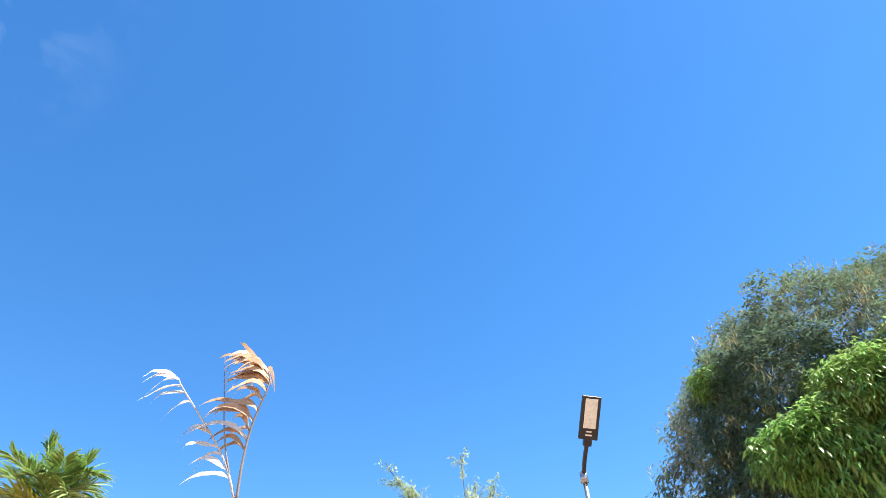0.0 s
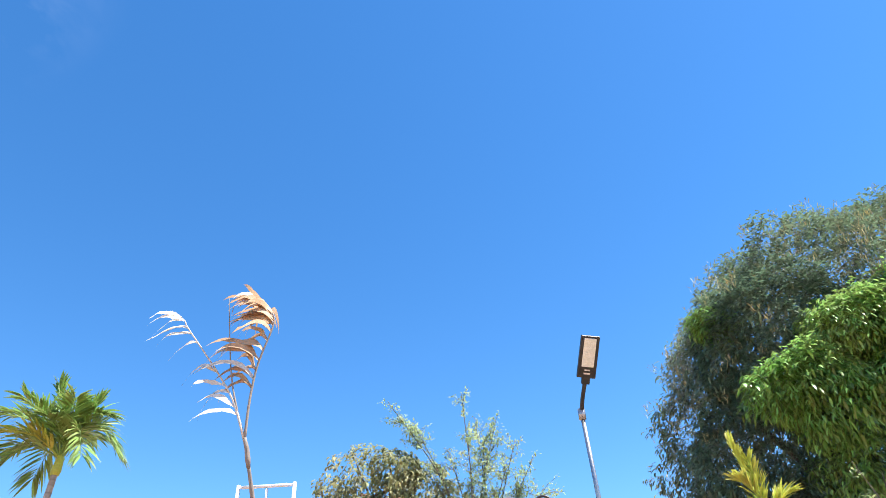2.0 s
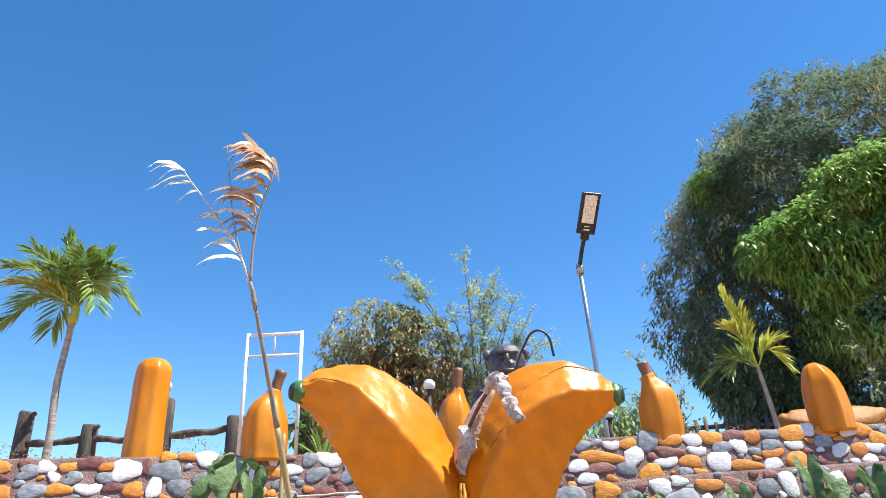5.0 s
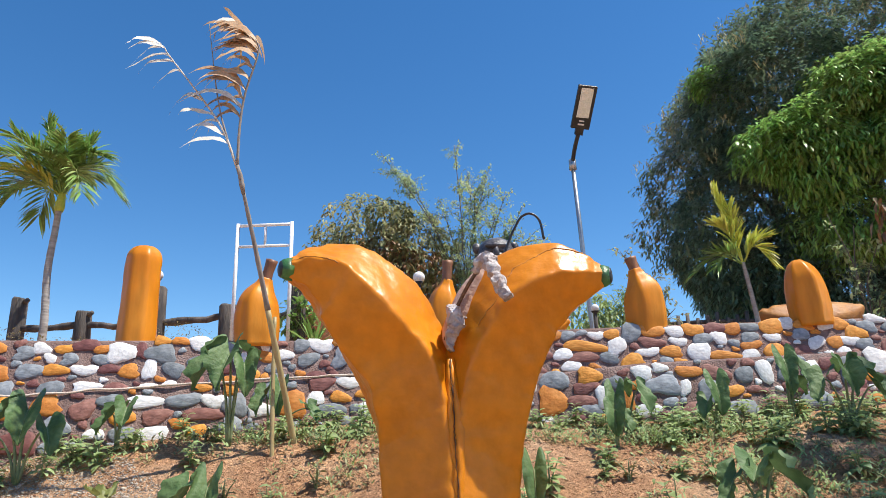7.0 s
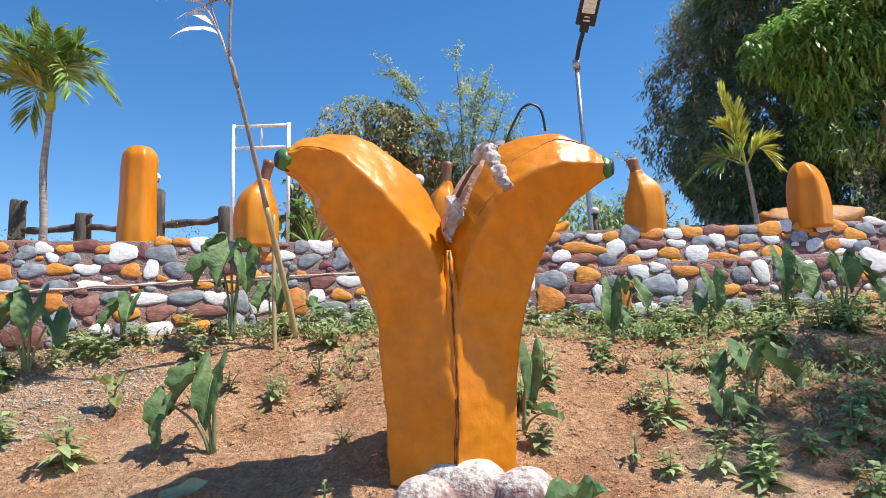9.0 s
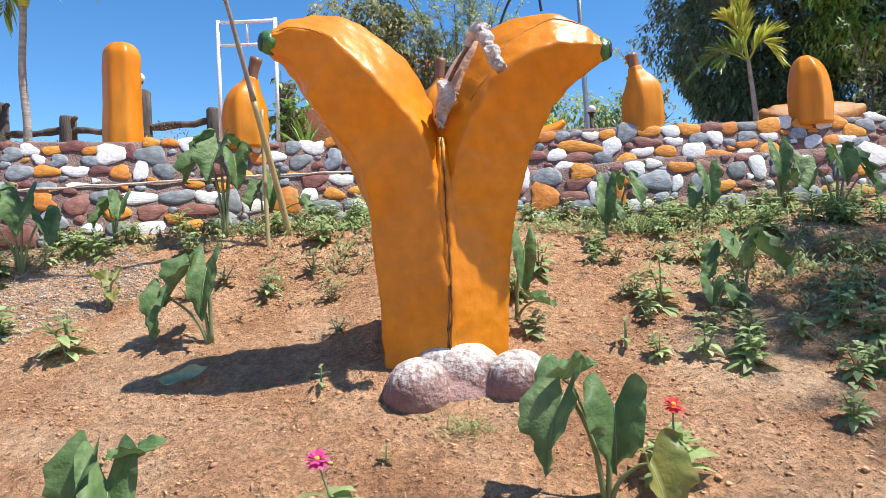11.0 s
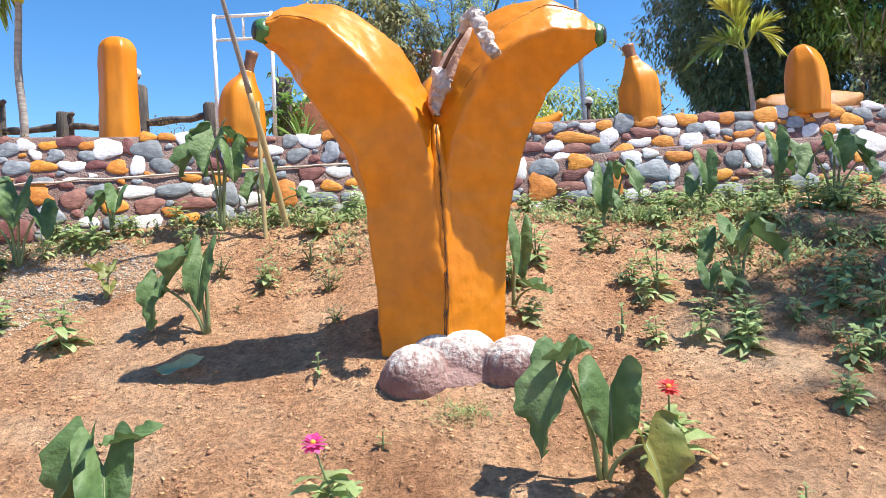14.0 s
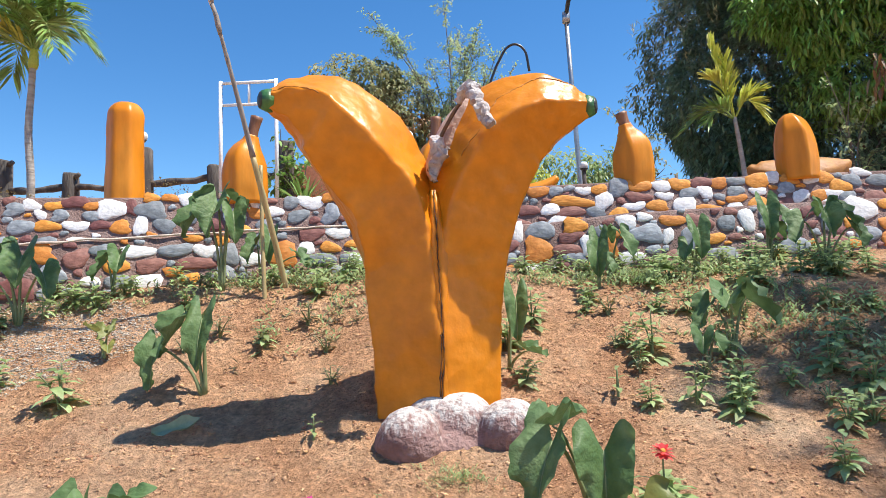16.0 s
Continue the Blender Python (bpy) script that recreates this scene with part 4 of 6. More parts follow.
def feathery(at, tips, twigs, leaflets, label, seed, size=0.055, base_h=0.4, r0=0.03, mat=None, twig=0.42):
    """A light tree of arching canes with rows of small leaflets."""
    t = thing("feathery_tree", at, label, "tree")
    r = np.random.default_rng(seed)
    bm = bmesh.new()
    P, D = [], []
    for tx, ty, tz in tips:
        mid = (tx * 0.35 + r.normal() * 0.06, ty * 0.5, base_h + (tz - base_h) * 0.55)
        p = smooth_path([(0, 0, 0), (tx * 0.08, 0, base_h), mid, (tx, ty, tz)], 22)
        tube(bm, p, np.linspace(r0, 0.004, 22), 5)
        for k in range(twigs):
            i = int(r.uniform(7, 21))
            b = p[i]
            d = unit(np.array((r.normal(), r.normal() * 0.7, r.normal() * 0.6 + 0.1)) + (p[min(i + 1, 21)] - p[i - 1]) * 4)
            ln = twig * r.uniform(0.4, 1.0)
            e = b + d * ln - np.array((0, 0, 0.14 * ln))
            tube(bm, [b, (b + e) / 2 + np.array((0, 0, 0.03)), e], [0.004, 0.003, 0.0015], 3, cap=False)
            for s in r.uniform(0.1, 1.0, leaflets):
                P.append(b + (e - b) * s + r.normal(size=3) * 0.025)
                D.append(r.normal(size=3) + d)
    part("branchwork", bm, BARK, t)
    leaves("foliage", np.array(P), np.array(D), size * r.uniform(0.6, 1.2, len(P)), size * 0.5, mat or FEATHER_LEAF, t, bend=0.2)
    return t


feathery((0.15, 9.0, 1.5), [(-1.30, 0, 3.35), (-0.95, 0.1, 3.05), (-0.22, 0, 3.42), (-0.05, 0.2, 3.1), (0.25, 0, 2.95), (0.50, 0.1, 2.7), (0.72, 0, 2.4), (0.80, -0.1, 1.95), (0.35, -0.2, 2.3),
                            (-0.45, 0.1, 2.6), (-0.15, -0.2, 2.5), (0.05, 0, 2.75), (0.55, 0.1, 2.1), (-0.65, 0, 2.2), (0.15, 0.1, 2.0)], 34, 30, "airy feathery-leaved tree with thin arching branches", 31, 0.046, r0=0.017)
feathery((2.35, 8.2, 1.5), [(-0.35, 0, 1.5), (-0.15, 0, 1.35), (0.05, 0, 1.2), (0.2, 0, 1.0), (-0.3, 0, 1.0), (0.25, 0, 0.75)], 7, 9, "thin sapling with sparse small leaves", 32, 0.075, 0.3, 0.014, BROAD_LEAF, 0.3)
feathery((4.95, 8.3, 1.5), [(-0.3, 0, 1.9), (0.0, 0, 1.75), (0.25, 0, 1.5), (-0.2, 0, 1.2), (0.3, 0, 1.0)], 9, 9, "sparse sapling against the mango tree", 33, 0.085, 0.3, 0.016, FEATHER_LEAF, 0.35)
feathery((5.6, 8.2, 1.5), [(-0.2, 0, 1.4), (0.1, 0, 1.6), (0.3, 0, 1.1), (0.0, 0, 0.9)], 9, 9, "sparse sapling beside the mango tree", 34, 0.085, 0.3, 0.016, FEATHER_LEAF, 0.35)


feathery((-1.62, 6.78, 1.6), [(-0.12, 0, 0.95), (0.05, 0, 0.8), (-0.05, 0, 0.6), (0.15, 0, 0.55), (-0.18, 0, 0.7)], 7, 7, "leafy climber growing by the log post", 35, 0.10, 0.2, 0.009, PALM_LEAF, 0.22)


def shrub(at, lobes, clumps, mat, label, seed, L=0.09, W=0.035):
    t = thing("shrub", at, label, "shrub")
    bm = bmesh.new()
    for k in range(6):
        a = k * 1.05
        limb(bm, [(0, 0, 0), (0.08 * math.cos(a), 0.08 * math.sin(a), 0.25), (0.25 * math.cos(a), 0.2 * math.sin(a), 0.55)], 0.015, 0.005, 6, 5)
    part("branchwork", bm, BARK, t)
    crown_leaves("crown", lobes, clumps, 7, L, W, mat, t, seed=seed, inner=0.5, lump=0.3)


shrub((1.55, 8.4, 1.55), [(0.0, 0, 0.55, 0.55, 0.4, 0.42), (0.45, 0, 0.65, 0.4, 0.3, 0.38)], 380, WEED_LEAF, "dense yellow-green shrub behind the wall", 41)
shrub((0.8, 7.8, 1.55), [(0.0, 0, 0.35, 0.4, 0.3, 0.35)], 160, PALM_YELLOW, "yellowish shrub behind the wall", 42)


# unseen tree, added to throw dappled shade on the right of the bank
def shade_tree():
    t = thing("roadside_tree", (7.4, 4.1, 0.8), "tall thin-crowned tree shading the bank", "tree")
    bm = bmesh.new()
    limb(bm, [(0, 0, -0.3), (0.05, -0.1, 3.5), (-0.3, -0.2, 7.2)], 0.16, 0.08)
    for q in ((-1.7, -1.4, 8.2), (-1.3, -1.3, 8.3), (-0.9, -0.6, 8.6), (-0.2, -1.0, 8.5), (-1.3, -2.2, 8.1), (-0.7, -2.0, 8.2)):
        limb(bm, [(-0.25, -0.15, 6.6), (q[0] * 0.6, q[1] * 0.5, q[2] * 0.93), q], 0.055, 0.012, 8, 6)
    part("trunk", bm, BARK, t)
    # lobes placed by where their shade should fall
    lobes = [(-1.3, -1.3, 8.3, 0.42, 0.2, 0.2), (-1.75, -1.45, 8.2, 0.3, 0.14, 0.2), (-1.0, -1.75, 8.3, 0.42, 0.2, 0.22), (-1.35, -2.2, 8.2, 0.4, 0.16, 0.2), (-0.6, -1.4, 8.5, 0.5, 0.35, 0.25), (-0.7, -2.1, 8.3, 0.45, 0.25, 0.25),
             (-0.9, -0.6, 8.6, 0.6, 0.3, 0.3), (-0.2, -1.0, 8.5, 0.6, 0.5, 0.3)]
    crown_leaves("crown", lobes, 320, 6, 0.17, 0.06, BROAD_LEAF, t, seed=51, inner=0.5, lump=0.4)


shade_tree()


# ---- palms ----
def frond(name, parent, base, tip, sag, n, ll, lw, mat, seed, rach=None, r0=0.012, start=0.15, label="", hang=0.4, spread_deg=60, one_side=0):
    """A feather leaf: a curved midrib and its two rows of leaflets."""
    r = np.random.default_rng(seed)
    b, e = np.array(base, float), np.array(tip, float)
    m = (b + e) / 2 + np.array((0, 0, sag))
    p = smooth_path([b, m, e], 16)
    bm = bmesh.new()
    tube(bm, p, np.linspace(r0, 0.002, 16), 5)
    f = part(name, bm, rach or mat, parent, label)
    P, D, LL = [], [], []
    for k in range(n):
        s = start + (1 - start) * k / (n - 1)
        i = s * 15
        j = min(int(i), 14)
        c = p[j] + (p[j + 1] - p[j]) * (i - j)
        d = unit(p[min(j + 1, 15)] - p[max(j - 1, 0)])
        sd = unit(np.cross(d, (0, 0, 1)) + 1e-3)
        nr = np.cross(sd, d)
        for w in ((1, -1) if not one_side else (one_side,)):
            a = radians(spread_deg * (1 - 0.55 * s)) * r.uniform(0.85, 1.15)
            P.append(c)
            D.append(d * math.cos(a) + sd * w * math.sin(a) + nr * 0.25 * r.uniform(0.3, 1.4) + r.normal(size=3) * 0.06)
            LL.append(ll * (1 - 0.55 * abs(s - 0.4)) * r.uniform(0.8, 1.1))
    leaves("foliage", np.array(P), np.array(D), np.array(LL), lw, mat, f, bend=hang * r.uniform(0.7, 1.4, len(P)), shape=(1.0, 0.75), twist=r.normal(size=len(P)) * 0.4)
    return f


def crown_palm():
    t = thing("palm_tree", (-4.12, 6.3, 1.6), "young palm tree with a slim grey trunk and wind-blown fronds", "palm")
    bm = bmesh.new()
    p = smooth_path([(0, 0, -0.1), (0.02, 0, 0.35), (-0.02, 0, 0.9), (0.0, 0, 1.35), (0.01, 0, 1.62)], 26)
    tube(bm, p, [0.039 - 0.011 * k / 25 + 0.002 * (k % 2) for k in range(26)], 12)
    part("trunk", bm, PALM_TRUNK, t)
    bm = bmesh.new()
    tube(bm, smooth_path([(0.01, 0, 1.55), (0.02, 0, 1.72), (0.02, 0, 1.9)], 8), [0.04, 0.05, 0.045, 0.04, 0.034, 0.028, 0.02, 0.012], 10)
    part("crownshaft", bm, PALM_YELLOW, t, "yellow-green crownshaft")
    fr = [((-0.66, -0.2, 1.50), 0.20, PALM_LEAF), ((-0.78, 0.1, 1.86), 0.18, PALM_LEAF), ((-0.68, -0.25, 2.16), 0.14, PALM_LEAF), ((-0.42, 0.2, 2.38), 0.08, PALM_LEAF), ((-0.08, -0.2, 2.46), 0.04, PALM_LEAF),
          ((0.25, 0.1, 2.38), 0.08, PALM_LEAF), ((0.46, -0.1, 2.14), 0.20, PALM_LEAF), ((0.56, 0.1, 1.80), 0.30, PALM_LEAF), ((0.46, -0.3, 1.60), 0.28, PALM_LEAF), ((-0.40, -0.45, 1.86), 0.10, PALM_YELLOW),
          ((0.10, 0.4, 2.1), 0.2, PALM_LEAF), ((0.10, -0.45, 2.0), 0.12, PALM_LEAF), ((-0.45, 0.3, 1.6), 0.25, PALM_LEAF), ((-0.2, -0.5, 2.2), 0.10, PALM_LEAF), ((0.3, -0.4, 2.2), 0.12, PALM_LEAF)]
    for i, (tip, sag, m) in enumerate(fr):
        tip = (tip[0] * (0.86 if tip[0] < 0 else 0.98) - 0.03, tip[1], 1.74 + (tip[2] - 1.72) * 0.92)
        frond("frond", t, (0.02, 0, 1.72), tip, sag, 46, 0.36, 0.026, m, 100 + i, r0=0.012, hang=0.24)


crown_palm()


def young_palm():
    t = thing("young_palm", (2.88, 6.5, 1.66), "thin young palm with yellow-green upright fronds", "palm")
    bm = bmesh.new()
    tube(bm, smooth_path([(0, 0, -0.05), (-0.03, 0, 0.35), (-0.07, 0, 0.72)], 14), np.linspace(0.026, 0.018, 14), 9)
    part("trunk", bm, PALM_TRUNK, t)
    fr = [((-0.26, 0, 1.46), 0.02, PALM_YELLOW), ((-0.17, -0.1, 1.26), 0.0, PALM_YELLOW), ((-0.30, -0.1, 1.08), 0.10, PALM_YELLOW), ((0.17, 0, 0.96), 0.08, PALM_YELLOW), ((0.14, -0.1, 0.72), 0.16, PALM_YELLOW),
          ((-0.55, 0, 0.62), 0.14, PALM_LEAF), ((-0.38, -0.15, 0.64), 0.12, PALM_LEAF)]
    for i, (tip, sag, m) in enumerate(fr):
        frond("frond", t, (-0.07, 0, 0.70), tip, sag, 26, 0.25, 0.024, m, 140 + i, r0=0.009, hang=0.12, start=0.35 if tip[2] > 1.2 else 0.2, spread_deg=42)


young_palm()


def dead_palm():
    t = thing("dead_palm", (-0.97, 4.32, 0.75), "leaning dry cane topped with bleached and brown dead palm fronds", "palm")
    O = np.array(t.location)
    bm = bmesh.new()
    p = smooth_path([(-0.965, 4.33, 0.68), (-1.02, 4.22, 1.05), (-1.09, 4.07, 1.5), (-1.155, 3.93, 1.92), (-1.22, 3.80, 2.31)], 30)
    tube(bm, p[:17] - O, [0.021 - 0.007 * k / 29 + (0.003 if k % 6 == 0 else 0) for k in range(17)], 10)
    part("cane", bm, BAMBOO, t, "yellowish bamboo-like cane")
    bm = bmesh.new()
    tube(bm, p[16:] - O, [0.0165 - 0.006 * k / 13 + (0.002 if k % 5 == 0 else 0) for k in range(14)], 10)
    part("upper_cane", bm, GREY_CANE, t, "weathered grey upper cane")
    bm = bmesh.new()
    tube(bm, np.array([(-1.215, 3.805, 2.28), (-1.225, 3.80, 2.34), (-1.235, 3.795, 2.40), (-1.252, 3.77, 2.46)]) - O, [0.013, 0.019, 0.015, 0.012], 9, rough=0.01)
    part("node", bm, GREY_CANE, t, "grey torn sheath")
    ribs = [("pale", [(-1.252, 3.77, 2.44), (-1.356, 3.77, 2.696), (-1.506, 3.77, 2.926), (-1.756, 3.77, 3.258), (-1.80, 3.77, 3.33), (-1.884, 3.77, 3.405)]),
            ("spear", [(-1.252, 3.77, 2.44), (-1.331, 3.77, 2.652), (-1.413, 3.77, 2.944), (-1.507, 3.77, 3.489)]),
            ("brown", [(-1.252, 3.77, 2.44), (-1.254, 3.77, 2.709), (-1.232, 3.77, 2.955), (-1.165, 3.77, 3.219), (-1.166, 3.77, 3.308), (-1.217, 3.77, 3.376), (-1.359, 3.77, 3.453)])]
    r = np.random.default_rng(5)
    for kind, rows in ribs:
        p = smooth_path(np.array(rows) - O, 24)
        bm = bmesh.new()
        tube(bm, p, np.linspace(0.0095, 0.002, 24), 6)
        f = part("dead_frond", bm, GREY_CANE if kind != "pale" else PALE_LEAF, t)
        if kind == "spear":
            continue
        ss = (0.17, 0.19, 0.30, 0.32, 0.41, 0.55, 0.57, 0.63, 0.80, 0.82, 0.90) if kind == "pale" else np.linspace(0.24, 0.97, 46)
        for s in ss:
            c = p[int(s * 23)]
            n = 10
            ln = r.uniform(0.24, 0.34) if kind == "pale" else r.uniform(0.85, 1.1) * (0.52 - 0.24 * s)
            w = 0.044 if kind == "pale" else 0.052
            sgn = -1
            q = [c]
            d = unit(np.array((sgn * 0.9, r.normal() * 0.3, 0.45 if kind == "pale" else 1.25)))
            for k in range(n):
                q.append(q[-1] + d * ln / n)
                d = unit(d + np.array((0.02, 0, -0.21 if kind == "pale" else -0.24)) + r.normal(size=3) * 0.13)
            V, F = [], []
            for k, u in enumerate(q):
                ww = w * math.sin(math.pi * (0.12 + 0.86 * k / n)) * 0.5 * r.uniform(0.7, 1.2)
                tw = r.normal() * 0.25 + 0.6 * k / n
                a = np.array((0.15, 0.5 * math.cos(tw), 0.85)) * ww
                V += [tuple(u + a), tuple(u - a)]
                if k:
                    F.append((2 * k - 2, 2 * k - 1, 2 * k + 1, 2 * k))
            mesh_part("dry_leaflet", V, F, PALE_LEAF if kind == "pale" or r.random() < 0.1 else DRY_LEAF, f)


dead_palm()


def cane(name, pts, r, label):
    bm = bmesh.new()
    p = smooth_path(pts, 16)
    tube(bm, p, [r * (1 - 0.25 * k / 15) + (0.002 if k % 5 == 0 else 0) for k in range(16)], 8)
    ob = part(name, bm, BAMBOO, None, origin=pts[0])
    ob.location = pts[0]
    tagged(ob, label, "stake")


cane("garden_stake", [(-1.07, 4.15, 0.66), (-1.10, 4.2, 1.1), (-1.12, 4.24, 1.58)], 0.015, "pale thin cane stake stuck in the soil")


def spiky_plant(at, n, L, label, seed, mat=PALM_LEAF):
    t = thing("spiky_plant", at, label, "plant")
    r = np.random.default_rng(seed)
    a = r.uniform(0, 6.28, n)
    e = r.uniform(0.5, 2.2, n)
    leaves("foliage", np.zeros((n, 3)), np.stack([np.cos(a), np.sin(a), e], 1), L * r.uniform(0.7, 1.1, n), 0.035, mat, t, bend=0.12, shape=(1.0, 0.7))


spiky_plant((-1.42, 6.45, 1.66), 18, 0.42, "green spiky plant on the terrace", 61)


# ---- plants on the bank ----
def taro_leaf(L, W, droop, mat, parent, at, heading, seed, name="leaf"):
    """A heart-shaped blade hung from its stalk, folded a little along the midrib, with a wavy rim."""
    r = np.random.default_rng(seed)
    ns, nu = 15, 14
    h = np.array((math.cos(heading), math.sin(heading), 0.0))
    sd = np.array((-h[1], h[0], 0.0))
    ph, fold = r.uniform(0, 6.28), r.uniform(0.75, 1.25)
    ang = radians(droop) * 0.72
    pos = np.array(at, float)
    rows = []
    for j in range(ns):
        s = j / (ns - 1)
        a = ang + radians(droop) * 0.45 * s
        d = h * math.cos(a) - np.array((0, 0, math.sin(a)))
        nrm = h * math.sin(a) + np.array((0, 0, math.cos(a)))
        rows.append((s, pos.copy(), d, nrm))
        pos = pos + d * L / (ns - 1)
    V, F = [], []
    for j, (s, c, d, nrm) in enumerate(rows):
        w = W * 0.70 * (0.90 + 0.70 * s) * (1 - s) ** 0.85 if s < 1 else 0.0
        for k in range(nu + 1):
            u = 2 * k / nu - 1
            back = -0.46 * L * math.sin(math.pi * 0.80 * abs(u)) ** 1.35 * (1 - s) ** 2.0
            wave = (0.13 * math.sin(9 * s + ph + 2 * u) + 0.07 * math.sin(25 * s + 2 * ph - u)) * W * abs(u) ** 2
            q = c + sd * u * w * (1 - 0.10 * (1 - s)) + d * back + nrm * (abs(u) * w * fold - abs(u) ** 2 * w * 0.25 + wave) + d * 0.5 * wave
            V.append(tuple(q))
            if j and k:
                b = j * (nu + 1) + k
                F.append((b - nu - 2, b - nu - 1, b, b - 1))
    f = mesh_part(name, V, F, mat, parent)
    bm = bmesh.new()
    tube(bm, [c + nrm * 0.0015 for s, c, d, nrm in rows], np.linspace(0.0035, 0.001, ns), 5)
    part("midrib", bm, TARO_STALK, f, "pale green midrib")
    return f


def taro(x, y, specs, label, seed, name="taro_plant"):
    z = slope(x, y) - 0.01
    t = thing(name, (x, y, z), label, "plant", "taro plants on the bank")
    for i, (dx, dy, hgt, head, L, W, droop, *rest) in enumerate(specs):
        k = 1.0 if seed < 3 else 0.88
        L, W, dx, dy, hgt = L * 0.80 * k, W * 0.86 * k, dx * k, dy * k, hgt * (0.5 + 0.5 * k)
        top = np.array((dx, dy, hgt))
        bm = bmesh.new()
        p = smooth_path([(dx * 0.08, dy * 0.08, 0), (dx * 0.30, dy * 0.30, hgt * 0.5), (dx * 0.72, dy * 0.72, hgt * 0.9), top], 12)
        tube(bm, p, np.linspace(0.011, 0.004, 12) * (0.6 + L * 1.6), 7)
        part("stalk", bm, TARO_STALK, t)
        taro_leaf(L, W, droop, rest[0] if rest else TARO_LEAF, t, top, radians(head), seed * 10 + i)


taro(0.60, 2.155, [(-0.135, -0.07, 0.335, 222, 0.29, 0.19, 76), (0.017, -0.05, 0.30, 262, 0.225, 0.185, 84), (0.115, -0.05, 0.125, 295, 0.20, 0.17, 66, TARO_YELLOW), (-0.13, -0.03, 0.375, 12, 0.15, 0.13, -22)],
     "large taro plant with drooping dark leaves and one yellowing leaf", 1)
taro(-0.93, 1.94, [(0.055, -0.04, 0.255, 236, 0.29, 0.17, 86), (0.10, -0.035, 0.235, 300, 0.29, 0.16, 70), (0.205, -0.02, 0.305, 184, 0.15, 0.09, 8)], "taro plant with upright folded leaves", 2)
taro(-1.05, 3.19, [(-0.13, 0.0, 0.36, 225, 0.26, 0.22, 60), (-0.01, -0.02, 0.385, 268, 0.37, 0.17, 82), (-0.25, -0.03, 0.24, 255, 0.27, 0.16, 80), (-0.05, 0.05, 0.40, 130, 0.18, 0.14, 35)],
     "taro plant with large hanging leaves", 3)
taro(-1.40, 4.30, [(-0.13, 0.0, 0.60, 225, 0.36, 0.26, 62), (-0.02, -0.03, 0.62, 262, 0.40, 0.25, 66), (0.08, 0.0, 0.56, 300, 0.34, 0.18, 76), (0.05, 0.03, 0.66, 60, 0.24, 0.14, 20)],
     "tall taro plant beside the wall", 4)
taro(-2.52, 3.95, [(0.05, -0.05, 0.45, 290, 0.34, 0.22, 66), (-0.10, -0.05, 0.42, 230, 0.36, 0.26, 52), (0.16, 0.0, 0.34, 320, 0.28, 0.18, 60), (-0.2, 0.0, 0.3, 190, 0.26, 0.2, 40)],
     "bushy taro plant near the wall", 5)
taro(1.54, 3.50, [(-0.13, -0.03, 0.26, 210, 0.24, 0.17, 60), (-0.02, -0.04, 0.29, 240, 0.22, 0.20, 25), (0.08, -0.02, 0.28, 335, 0.27, 0.19, 48), (0.02, 0.06, 0.25, 60, 0.2, 0.16, 30)],
     "spreading taro plant with dark leaves", 6)
taro(1.34, 3.30, [(-0.02, 0.0, 0.16, 250, 0.15, 0.12, 55), (0.04, 0.0, 0.14, 300, 0.12, 0.10, 60)], "small taro plant among weeds", 7)
taro(2.30, 4.80, [(0.0, -0.02, 0.46, 268, 0.36, 0.17, 84), (0.12, 0.0, 0.40, 300, 0.26, 0.14, 76), (0.06, 0.03, 0.30, 20, 0.2, 0.13, 40)], "tall dark-leaved taro plant by the wall", 8)
taro(2.48, 4.40, [(-0.14, -0.02, 0.36, 215, 0.26, 0.17, 58), (0.0, -0.04, 0.42, 270, 0.28, 0.18, 70), (0.12, 0.0, 0.44, 320, 0.27, 0.18, 58), (0.19, -0.03, 0.31, 300, 0.23, 0.15, 72), (0.02, 0.0, 0.45, 80, 0.2, 0.14, 20)],
     "large bushy taro plant in the shade", 9)
taro(1.02, 4.28, [(0.0, -0.01, 0.25, 262, 0.24, 0.15, 84), (0.05, 0.0, 0.2, 310, 0.16, 0.12, 60)], "taro plant with an upright dark leaf", 10)
taro(1.16, 4.62, [(-0.07, 0.0, 0.32, 255, 0.30, 0.15, 84), (0.10, 0.0, 0.34, 300, 0.30, 0.16, 62), (0.0, 0.03, 0.36, 60, 0.2, 0.12, 25)], "taro plant against the wall", 11)
taro(1.72, 4.55, [(0.02, -0.01, 0.34, 272, 0.31, 0.17, 84), (-0.05, 0.0, 0.22, 230, 0.2, 0.14, 60)], "taro plant with one hanging leaf by the wall", 12)
taro(0.39, 3.22, [(0.05, -0.04, 0.36, 270, 0.30, 0.13, 85), (0.10, -0.10, 0.10, 330, 0.14, 0.11, 15)], "taro plant growing behind the sculpture", 13)
taro(-1.24, 4.58, [(-0.02, -0.02, 0.30, 240, 0.24, 0.16, 66), (0.09, -0.02, 0.34, 275, 0.28, 0.15, 80), (0.30, 0.0, 0.2, 330, 0.2, 0.16, 50)], "taro plant at the wall's foot", 14)
taro(-1.76, 3.56, [(-0.05, 0.0, 0.16, 160, 0.16, 0.10, -25, TARO_YELLOW), (0.02, 0.0, 0.14, 80, 0.16, 0.09, -55, TARO_YELLOW), (0.03, -0.02, 0.08, 300, 0.12, 0.09, 30, TARO_YELLOW)], "small yellowing taro plant", 15)
taro(-2.12, 4.28, [(-0.04, -0.02, 0.24, 230, 0.22, 0.15, 60), (0.06, -0.02, 0.28, 285, 0.22, 0.15, 60), (0.0, 0.02, 0.3, 120, 0.16, 0.11, 10)], "taro plant at the wall's foot", 16)


